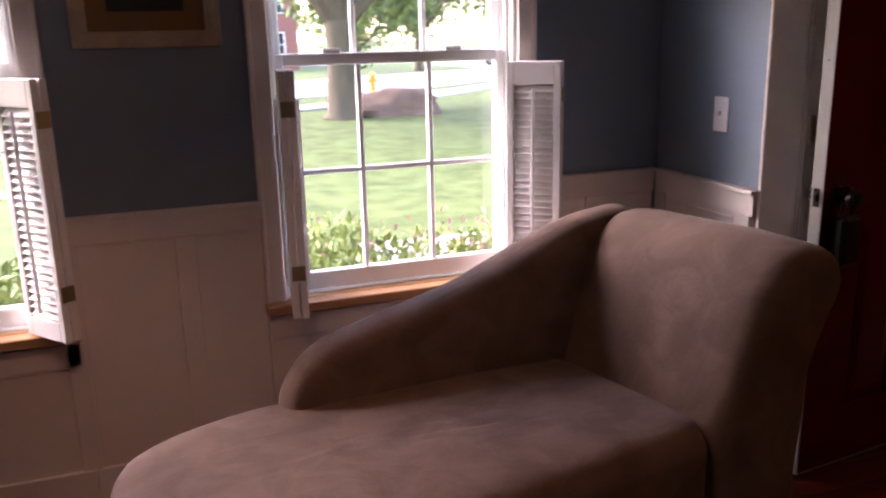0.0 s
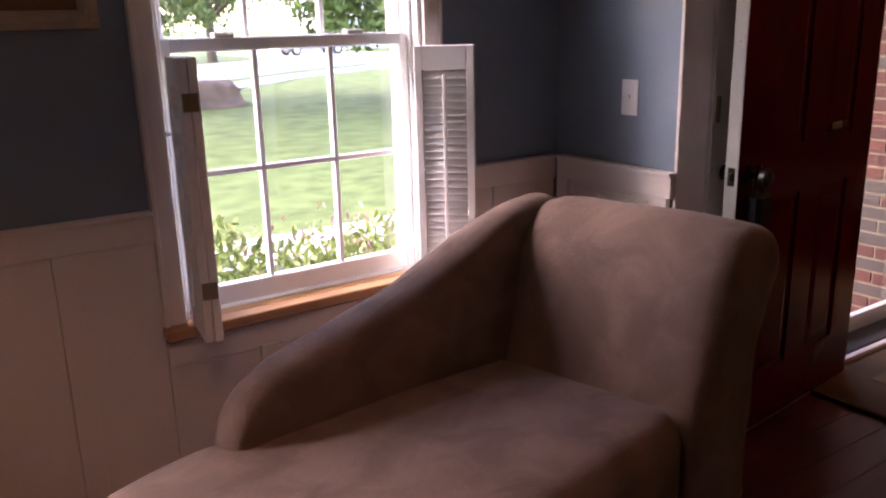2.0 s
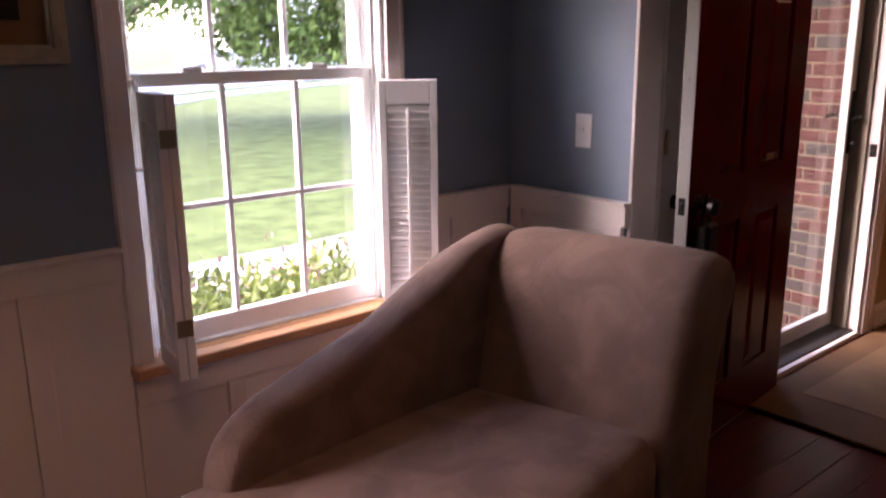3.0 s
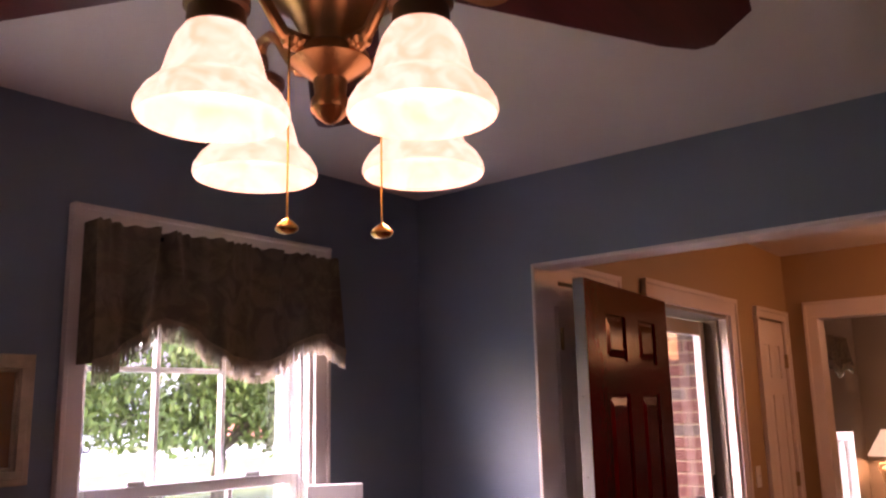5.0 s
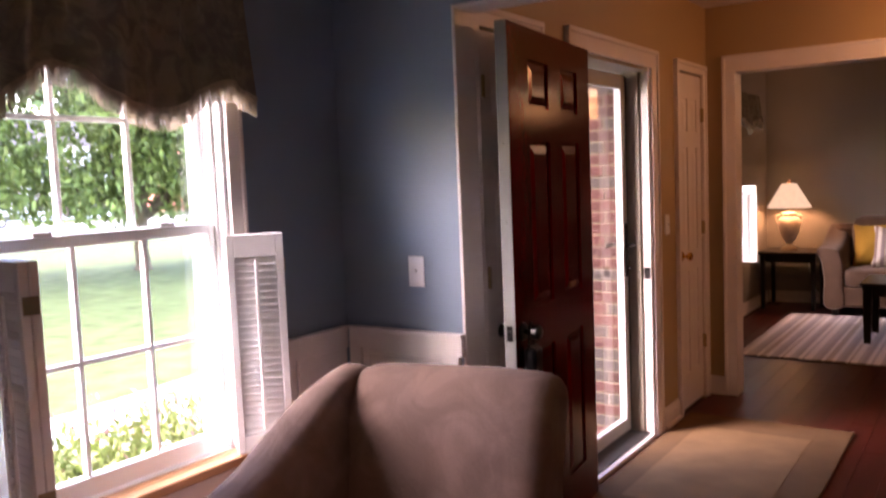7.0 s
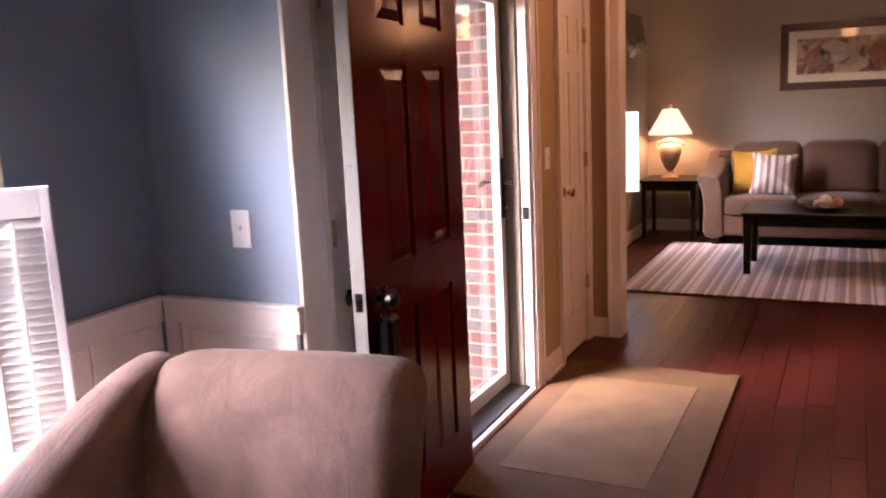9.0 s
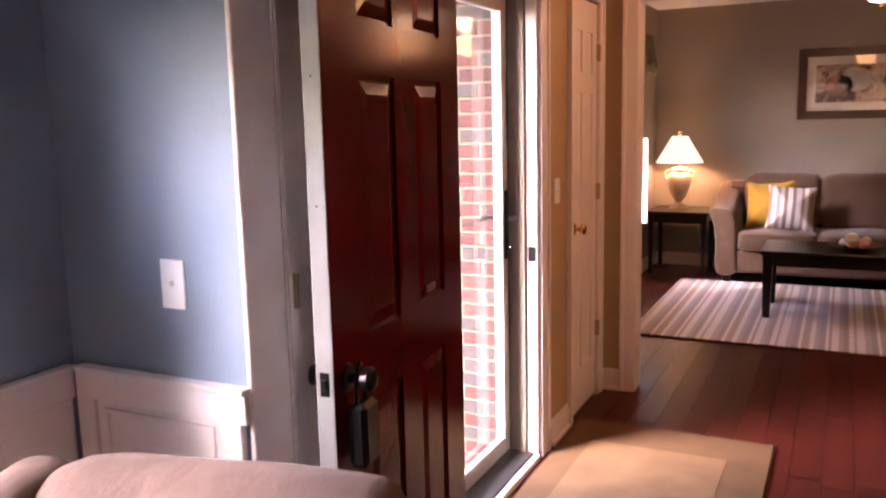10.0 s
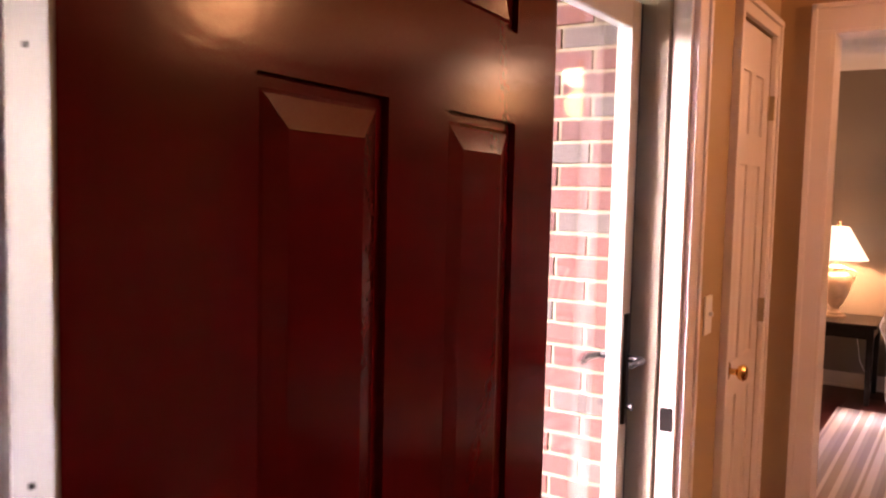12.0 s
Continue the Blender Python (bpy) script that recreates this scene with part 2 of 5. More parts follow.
def striped(name, colours, period, axis=1, rough=0.9):
    """Woven stripes of uneven width along one axis, in metres."""
    m = bpy.data.materials.new(name)
    m.use_nodes = True
    n, l = m.node_tree.nodes, m.node_tree.links
    b = n["Principled BSDF"]
    tc, sep = n.new("ShaderNodeTexCoord"), n.new("ShaderNodeSeparateXYZ")
    l.new(tc.outputs["Object"], sep.inputs[0])
    div = n.new("ShaderNodeMath")
    div.operation = "DIVIDE"
    div.inputs[1].default_value = period
    l.new(sep.outputs[axis], div.inputs[0])
    fr = n.new("ShaderNodeMath")
    fr.operation = "FRACT"
    l.new(div.outputs[0], fr.inputs[0])
    ramp = n.new("ShaderNodeValToRGB")
    ramp.color_ramp.interpolation = "CONSTANT"
    el = ramp.color_ramp.elements
    el[0].position, el[0].color = 0.0, (*colours[0][1], 1)
    el[1].position, el[1].color = colours[1][0], (*colours[1][1], 1)
    for p, c in colours[2:]:
        el.new(p).color = (*c, 1)
    l.new(fr.outputs[0], ramp.inputs[0])
    ns = n.new("ShaderNodeTexNoise")
    ns.inputs["Scale"].default_value = 180
    l.new(tc.outputs["Object"], ns.inputs["Vector"])
    mr = n.new("ShaderNodeMapRange")
    mr.inputs["To Min"].default_value, mr.inputs["To Max"].default_value = 0.8, 1.2
    l.new(ns.outputs["Fac"], mr.inputs["Value"])
    hsv = n.new("ShaderNodeHueSaturation")
    l.new(ramp.outputs[0], hsv.inputs["Color"])
    l.new(mr.outputs["Result"], hsv.inputs["Value"])
    l.new(hsv.outputs[0], b.inputs["Base Color"])
    bp = n.new("ShaderNodeBump")
    bp.inputs["Strength"].default_value, bp.inputs["Distance"].default_value = 0.4, 0.004
    l.new(ns.outputs["Fac"], bp.inputs["Height"])
    l.new(bp.outputs["Normal"], b.inputs["Normal"])
    b.inputs["Roughness"].default_value = rough
    return m


PALE, GREY, DUSK, BROWN = (0.72, 0.65, 0.61), (0.47, 0.41, 0.395), (0.39, 0.33, 0.32), (0.44, 0.35, 0.29)
RUGSTRIPE = striped("striped_rug_weave", [(0, PALE), (0.10, GREY), (0.14, PALE), (0.20, DUSK), (0.27, GREY), (0.33, PALE), (0.42, BROWN), (0.46, PALE), (0.50, DUSK), (0.58, GREY), (0.64, PALE), (0.70, BROWN), (0.80, PALE), (0.84, DUSK), (0.92, GREY)], 0.47)
PILLOWSTRIPE = striped("striped_cushion_cotton", [(0, (0.50, 0.44, 0.38)), (0.14, (0.16, 0.12, 0.11)), (0.26, (0.45, 0.38, 0.33)), (0.36, (0.25, 0.20, 0.20)), (0.50, (0.52, 0.46, 0.40)), (0.62, (0.20, 0.14, 0.12)), (0.72, (0.36, 0.31, 0.29)), (0.88, (0.15, 0.12, 0.12))], 0.26, axis=0)
MATBEIGE = mat("beige_mat_pile", (0.180, 0.102, 0.050), 0.95, vary=0.2, scale=6, fine=200, bump=0.5, spec=0.15)
MATDARK = mat("tan_mat_border", (0.126, 0.068, 0.032), 0.95, vary=0.2, scale=6, fine=200, bump=0.5, spec=0.15)


# ---- mesh helpers ----
def box(bm, x0, x1, y0, y1, z0, z1, bevel=0.0, seg=1):
    vs = [bm.verts.new((x, y, z)) for x in (x0, x1) for y in (y0, y1) for z in (z0, z1)]
    fs = [bm.faces.new([vs[i] for i in q]) for q in ((0, 1, 3, 2), (4, 6, 7, 5), (0, 4, 5, 1), (2, 3, 7, 6), (0, 2, 6, 4), (1, 5, 7, 3))]
    if bevel:
        edges = list({e for f in fs for e in f.edges})
        bmesh.ops.bevel(bm, geom=edges, offset=bevel, segments=seg, profile=0.5, affect="EDGES")
    return bm


def boxes(*rows, bevel=0.0):
    bm = bmesh.new()
    for r in rows:
        sub = bmesh.new()
        box(sub, *r, bevel=bevel)
        me = bpy.data.meshes.new("tmp")
        sub.to_mesh(me)
        sub.free()
        bm.from_mesh(me)
        bpy.data.meshes.remove(me)
    return bm


def lathe(profile, seg=32, centre=(0, 0)):
    bm = bmesh.new()
    rings = []
    for r, z in profile:
        rings.append([bm.verts.new((centre[0] + max(r, 1e-4) * math.cos(2 * math.pi * i / seg), centre[1] + max(r, 1e-4) * math.sin(2 * math.pi * i / seg), z)) for i in range(seg)])
    for a, b in zip(rings, rings[1:]):
        for i in range(seg):
            bm.faces.new((a[i], a[(i + 1) % seg], b[(i + 1) % seg], b[i]))
    return bm


def tube(points, radius, seg=10, bm=None):
    bm = bm or bmesh.new()
    pts = [Vector(p) for p in points]
    rad = radius if isinstance(radius, (list, tuple)) else [radius] * len(pts)
    rings = []
    for i, p in enumerate(pts):
        d = (pts[min(i + 1, len(pts) - 1)] - pts[max(i - 1, 0)]).normalized()
        a = d.orthogonal().normalized() if abs(d.z) > 0.95 else d.cross(Vector((0, 0, 1))).normalized()
        b = d.cross(a)
        rings.append([bm.verts.new(p + (a * math.cos(2 * math.pi * k / seg) + b * math.sin(2 * math.pi * k / seg)) * rad[i]) for k in range(seg)])
    for r, q in zip(rings, rings[1:]):
        for k in range(seg):
            bm.faces.new((r[k], r[(k + 1) % seg], q[(k + 1) % seg], q[k]))
    bm.faces.new(rings[0][::-1])
    bm.faces.new(rings[-1])
    return bm


def smooth_loop(points, per=6):
    """A closed Catmull-Rom curve through 2D points."""
    out, n = [], len(points)
    for i in range(n):
        p0, p1, p2, p3 = (Vector(points[(i + k) % n]) for k in (-1, 0, 1, 2))
        for s in range(per):
            t = s / per
            out.append(0.5 * ((2 * p1) + (p2 - p0) * t + (2 * p0 - 5 * p1 + 4 * p2 - p3) * t * t + (3 * p1 - p0 - 3 * p2 + p3) * t ** 3))
    return out


def pillow(outline, layers, place):
    """A closed body: the 2D outline (anticlockwise), drawn in by each layer's inset at its height; place(a, b, h) gives the point."""
    n = len(outline)
    pts = [Vector(p) for p in outline]
    if sum(p.x * q.y - q.x * p.y for p, q in zip(pts, pts[1:] + pts[:1])) < 0:
        pts.reverse()
    normals = []
    for i in range(n):
        d = pts[(i + 1) % n] - pts[i - 1]
        normals.append(Vector((d.y, -d.x)).normalized())
    bm = bmesh.new()
    mid = sum(pts, Vector((0, 0))) / n
    rings = []
    for inset, h, *k in layers:
        k = k[0] if k else 1.0
        rings.append([bm.verts.new(place(*(mid + (p - m * inset - mid) * k), h)) for p, m in zip(pts, normals)])
    for a, b in zip(rings, rings[1:]):
        for i in range(n):
            bm.faces.new((a[i], a[(i + 1) % n], b[(i + 1) % n], b[i]))
    caps = [bm.faces.new(rings[0][::-1]), bm.faces.new(rings[-1])]
    bmesh.ops.triangulate(bm, faces=caps, ngon_method="EAR_CLIP")
    return bm


def finish(ob_name, bm, material, smooth=False):
    bmesh.ops.recalc_face_normals(bm, faces=bm.faces[:])
    me = bpy.data.meshes.new(ob_name)
    bm.to_mesh(me)
    bm.free()
    me.materials.append(material)
    if smooth:
        me.polygons.foreach_set("use_smooth", [True] * len(me.polygons))
        me.set_sharp_from_angle(angle=radians(40))
    return new(ob_name, me)


def part(name, bm, material, parent, label="", smooth=False):
    ob = finish(name, bm, material, smooth)
    ob.parent = parent
    return tagged(ob, label)


def thing(name, label, category, m=None, group=""):
    ob = new(name)
    ob.empty_display_size = 0.05
    if m is not None:
        ob.matrix_world = m
    return tagged(ob, label, category, group)


def structure(name, bm, material, label="", category="", smooth=False):
    return tagged(finish(name, bm, material, smooth), label, category or name.split("_")[0], kind="structure")


def holed(a0, a1, z0, z1, holes):
    """Rectangles that fill a wall's face round its holes (a0, a1, z0, z1)."""
    out, cuts = [], sorted({a0, a1, *(h[0] for h in holes), *(h[1] for h in holes)})
    for p, q in zip(cuts, cuts[1:]):
        z = z0
        for h in sorted((h for h in holes if h[0] <= p and h[1] >= q), key=lambda h: h[2]):
            if h[2] > z:
                out.append((p, q, z, h[2]))
            z = h[3]
        if z < z1:
            out.append((p, q, z, z1))
    return out


def wall_y(name, y0, y1, x0, x1, z0, z1, holes, material, label):
    return structure(name, boxes(*[(p, q, y0, y1, a, b) for p, q, a, b in holed(x0, x1, z0, z1, holes)]), material, label, "wall")


def wall_x(name, x0, x1, y0, y1, z0, z1, holes, material, label):
    return structure(name, boxes(*[(x0, x1, p, q, a, b) for p, q, a, b in holed(y0, y1, z0, z1, holes)]), material, label, "wall")


# ---- plan ----
WIN_Y, EAST_X, FRONT_Y, LIV_X, FAR_X = 2.835, 2.475, 2.30, 5.50, 9.60
CEIL_D, CEIL_H = 2.445, 2.53
T = 0.115
WEST_X, SOUTH_Y = -1.9, -1.7
WIN = (1.070, 1.898, 0.608, 2.10)
SHIFT = -1.515
WIN2 = (WIN[0] + SHIFT, WIN[1] + SHIFT, WIN[2], WIN[3])
LWIN = (7.45, 8.13, 0.608, 2.10)

# walls of the dining room
wall_y("wall_north", WIN_Y, 3.03, WEST_X - T, EAST_X + T, -0.3, 2.6, [WIN, WIN2], BLUE, "blue painted dining room wall with two windows")
wall_x("wall_east", EAST_X, EAST_X + T / 2, SOUTH_Y, WIN_Y, -0.1, 2.6, [(0.1, 2.287, -0.1, 2.102)], BLUE, "blue painted wall with a wide opening to the hall")
wall_x("wall_east_hall_side", EAST_X + T / 2, EAST_X + T, SOUTH_Y, FRONT_Y, -0.1, 2.6, [(0.1, 2.287, -0.1, 2.102)], TAN, "tan painted hall side of the opening wall")
wall_x("wall_west", WEST_X - T, WEST_X, SOUTH_Y, WIN_Y, -0.1, 2.6, [], BLUE, "plain blue painted dining room wall")
wall_y("wall_south", SOUTH_Y - T, SOUTH_Y, WEST_X - T, EAST_X + T, -0.1, 2.6, [], BLUE, "plain blue painted dining room wall")
# walls of the hall
FDOOR = (3.49, 4.45, -0.1, 2.06)
LCLOSET = (2.664, 3.105, -0.1, 2.06)
RCLOSET = (4.915, 5.385, -0.1, 2.09)
wall_y("wall_hall_front", FRONT_Y, FRONT_Y + T, EAST_X + T, LIV_X + T, -0.1, 2.6, [FDOOR, LCLOSET, RCLOSET], TAN, "tan painted hall wall with the front door and two closets")
LOP = (0.1, 2.122, -0.1, 2.115)
wall_x("wall_hall_east", LIV_X, LIV_X + T / 2, SOUTH_Y, FRONT_Y, -0.1, 2.6, [LOP], TAN, "tan painted hall wall with a cased opening")
wall_y("wall_hall_back", SOUTH_Y - T, SOUTH_Y, EAST_X + T, LIV_X + T, -0.1, 2.6, [], TAN, "plain tan painted hall wall")
# walls of the living room
wall_x("wall_living_west", LIV_X + T / 2, LIV_X + T, -2.6, 2.85, -0.1, 2.6, [LOP], TAUPE, "taupe painted living room side of the opening wall")
wall_x("wall_living_east", FAR_X, FAR_X + T, -2.6, 2.85 + 0.2, -0.1, 2.6, [], TAUPE, "taupe painted living room wall behind the sofa")
wall_y("wall_living_front", 2.85, 3.05, LIV_X + T, FAR_X, -0.3, 2.6, [LWIN], TAUPE, "taupe painted living room wall with a window")
wall_y("wall_living_back", -2.6 - T, -2.6, LIV_X + T, FAR_X + T, -0.1, 2.6, [], TAUPE, "plain taupe painted living room wall")
# closets behind their doors
structure("wall_closet_west", boxes((EAST_X + T, 3.20, 2.95, 3.03, -0.3, 2.6), (3.20, 3.28, FRONT_Y + T, 3.03, -0.3, 2.6)), TAN, "tan painted inside of a coat closet", "wall")
structure("wall_closet_east", boxes((4.70, LIV_X + T, 2.95, 3.03, -0.1, 2.6)), TAN, "tan painted inside of a coat closet", "wall")
# ceilings
structure("ceiling_dining", boxes((WEST_X - T, EAST_X + 0.001, SOUTH_Y - T, WIN_Y + 0.001, CEIL_D, CEIL_D + 0.1)), CEIL, "flat off-white dining room ceiling", "ceiling")
structure("ceiling_hall", boxes((EAST_X + T - 0.001, LIV_X + 0.001, SOUTH_Y - T, FRONT_Y + 0.001, CEIL_H, CEIL_H + 0.1)), CEIL, "flat off-white hall ceiling", "ceiling")
structure("ceiling_living", boxes((LIV_X + T - 0.001, FAR_X + 0.001, -2.6 - T, 2.851, CEIL_H, CEIL_H + 0.1)), CEIL, "flat off-white living room ceiling", "ceiling")
structure("roof_slab", boxes((WEST_X - 0.4, FAR_X + 0.4, -3.0, 3.62, 2.62, 2.8)), CEIL, "plain slab that closes the rooms above", "roof")
# jamb lining of the wide opening, white with a thin bead
structure("trim_opening", boxes((EAST_X - 0.004, EAST_X + T + 0.004, 2.275, 2.289, 0.0, 2.104), (EAST_X - 0.004, EAST_X + T + 0.004, 0.1, 2.275, 2.090, 2.104), (EAST_X - 0.004, EAST_X + T + 0.004, 0.1, 0.114, 0, 2.090), bevel=0.003), WHITE, "white painted jamb of the wide opening", "trim")


# ---- baseboards and casings ----
def baseboard(name, axis, plane, side, a0, a1, h=0.12):
    """Along x at y = plane (axis 0) or along y at x = plane; side: +1 or -1, the way the room lies."""
    rows = [(0.0, 0.014, 0.0, h - 0.03), (0.0, 0.010, h - 0.03, h - 0.012), (0.0, 0.006, h - 0.012, h), (0.014, 0.026, 0.0, 0.018)]
    out = []
    for d0, d1, z0, z1 in rows:
        lo, hi = sorted((plane + side * d0, plane + side * d1))
        out.append((a0, a1, lo, hi, z0, z1) if axis == 0 else (lo, hi, a0, a1, z0, z1))
    return structure(name, boxes(*out), WHITE, "white painted moulded baseboard", "baseboard")


baseboard("baseboard_1", 0, FRONT_Y, -1, 4.59, 4.855)
baseboard("baseboard_2", 1, LIV_X, -1, 2.192, FRONT_Y - 0.004)
baseboard("baseboard_3", 1, FAR_X, -1, -2.6, 2.83)
baseboard("baseboard_4", 0, 2.85, -1, LIV_X + T + 0.03, FAR_X - 0.03)


def casing_y(name, x0, x1, z1, y, w=0.062, depth=0.018, flutes=False):
    """Casing round a door's opening x0..x1 in the wall y, towards the room at smaller y, with a stepped head."""
    bm = boxes((x0 - w, x0, y - depth, y, 0, z1), (x1, x1 + w, y - depth, y, 0, z1), (x0 - w, x1 + w, y - depth, y, z1, z1 + w),
               (x0 - w - 0.008, x0 - w + 0.012, y - depth - 0.008, y, 0, z1 + w), (x1 + w - 0.012, x1 + w + 0.008, y - depth - 0.008, y, 0, z1 + w),
               (x0 - w - 0.008, x1 + w + 0.008, y - depth - 0.010, y, z1 + w - 0.012, z1 + w + 0.010), bevel=0.002)
    if flutes:
        for k in range(3):
            for a in (x0 - w * 0.78 + k * w * 0.2, x1 + w * 0.28 + k * w * 0.2):
                add = boxes((a, a + w * 0.09, y - depth - 0.004, y - depth + 0.001, 0.16, z1 - 0.1), bevel=0.0015)
                me = bpy.data.meshes.new("tmp")
                add.to_mesh(me)
                add.free()
                bm.from_mesh(me)
                bpy.data.meshes.remove(me)
    return structure(name, bm, WHITE, "white painted door casing with a stepped head", "trim")


casing_y("trim_front_door", FDOOR[0], FDOOR[1], 2.06, FRONT_Y, w=0.085)
casing_y("trim_closet_west", LCLOSET[0], LCLOSET[1], 2.06, FRONT_Y, w=0.064, depth=0.010, flutes=True)
casing_y("trim_closet_east", RCLOSET[0], RCLOSET[1], 2.09, FRONT_Y, w=0.05)
structure("trim_living_opening", boxes(
    (LIV_X - 0.018, LIV_X, 2.122, 2.185, 0, 2.115), (LIV_X - 0.018, LIV_X, 0.1, 2.185, 2.115, 2.20), (LIV_X - 0.026, LIV_X, 2.172, 2.192, 0, 2.208), (LIV_X - 0.026, LIV_X, 0.1, 2.192, 2.192, 2.210),
    (LIV_X - 0.018, LIV_X + T + 0.018, 2.110, 2.124, 0, 2.115), (LIV_X - 0.018, LIV_X + T + 0.018, 0.1, 2.110, 2.103, 2.117), bevel=0.002), WHITE, "white painted casing of the living room opening", "trim")

# ---- wainscot ----
def panelling(name, label, pieces):
    """pieces: name and box of each board."""
    w = tagged(thing(name, label, "wainscot"), kind="structure")
    for nm, b in pieces:
        part(nm, boxes(b, bevel=0.002), WHITE, w)
    return w


def wainscot_north(x0, x1, stiles, name, top=0.945):
    y = WIN_Y
    rows = [("top_rail", (x0, x1, y - 0.020, y, top - 0.085, top - 0.013)), ("bottom_rail", (x0, x1, y - 0.020, y, 0.0, 0.14)), ("shoe_moulding", (x0, x1, y - 0.034, y - 0.020, 0.0, 0.02))]
    if top > 0.9:
        rows.append(("chair_rail", (x0, x1, y - 0.034, y, top - 0.013, top)))
    rows += [("stile", (s, s + 0.06, y - 0.020, y - 0.008, 0.14, top - 0.085)) for s in stiles]
    edges = [x0] + [v for s in sorted(stiles) for v in (s, s + 0.06)] + [x1]
    for p, q in zip(edges[::2], edges[1::2]):
        if q - p > 0.01:
            rows.append(("panel", (p, q, y - 0.009, y, 0.13, top - 0.08)))
            rows.append(("panel_bead", (p + 0.004, q - 0.004, y - 0.014, y - 0.008, top - 0.096, top - 0.086)))
    return panelling(name, "white painted panelled wainscot below the chair rail", rows)


wainscot_north(WIN2[1] + 0.062, WIN[0] - 0.062, [0.405, 0.745], "wainscot_1")
wainscot_north(WIN[1] + 0.062, EAST_X - 0.021, [1.956, 2.17], "wainscot_2")
wainscot_north(WEST_X, WIN2[0] - 0.062, [-1.3, -0.9], "wainscot_3")
wainscot_north(WIN[0] - 0.06, WIN[1] + 0.06, [1.28, 1.61], "wainscot_4", 0.575)
wainscot_north(WIN2[0] - 0.06, WIN2[1] + 0.06, [1.29 + SHIFT, 1.62 + SHIFT], "wainscot_5", 0.575)
x = EAST_X
panelling("wainscot_6", "white painted wainscot panel beside the opening", [
    ("panel", (x - 0.008, x, 2.30, WIN_Y - 0.021, 0.12, 0.86)), ("top_rail", (x - 0.020, x, 2.285, WIN_Y - 0.021, 0.86, 0.932)), ("chair_rail", (x - 0.034, x, 2.281, WIN_Y - 0.035, 0.932, 0.945)), ("bottom_rail", (x - 0.020, x, 2.30, WIN_Y - 0.021, 0.0, 0.14)),
    ("stile", (x - 0.020, x - 0.008, 2.30, 2.36, 0.14, 0.86)), ("stile", (x - 0.020, x - 0.008, 2.755, WIN_Y - 0.021, 0.14, 0.86)),
    ("panel_bead", (x - 0.014, x - 0.008, 2.385, 2.73, 0.83, 0.842)), ("panel_bead", (x - 0.014, x - 0.008, 2.385, 2.397, 0.165, 0.83)), ("panel_bead", (x - 0.014, x - 0.008, 2.718, 2.73, 0.165, 0.83))])


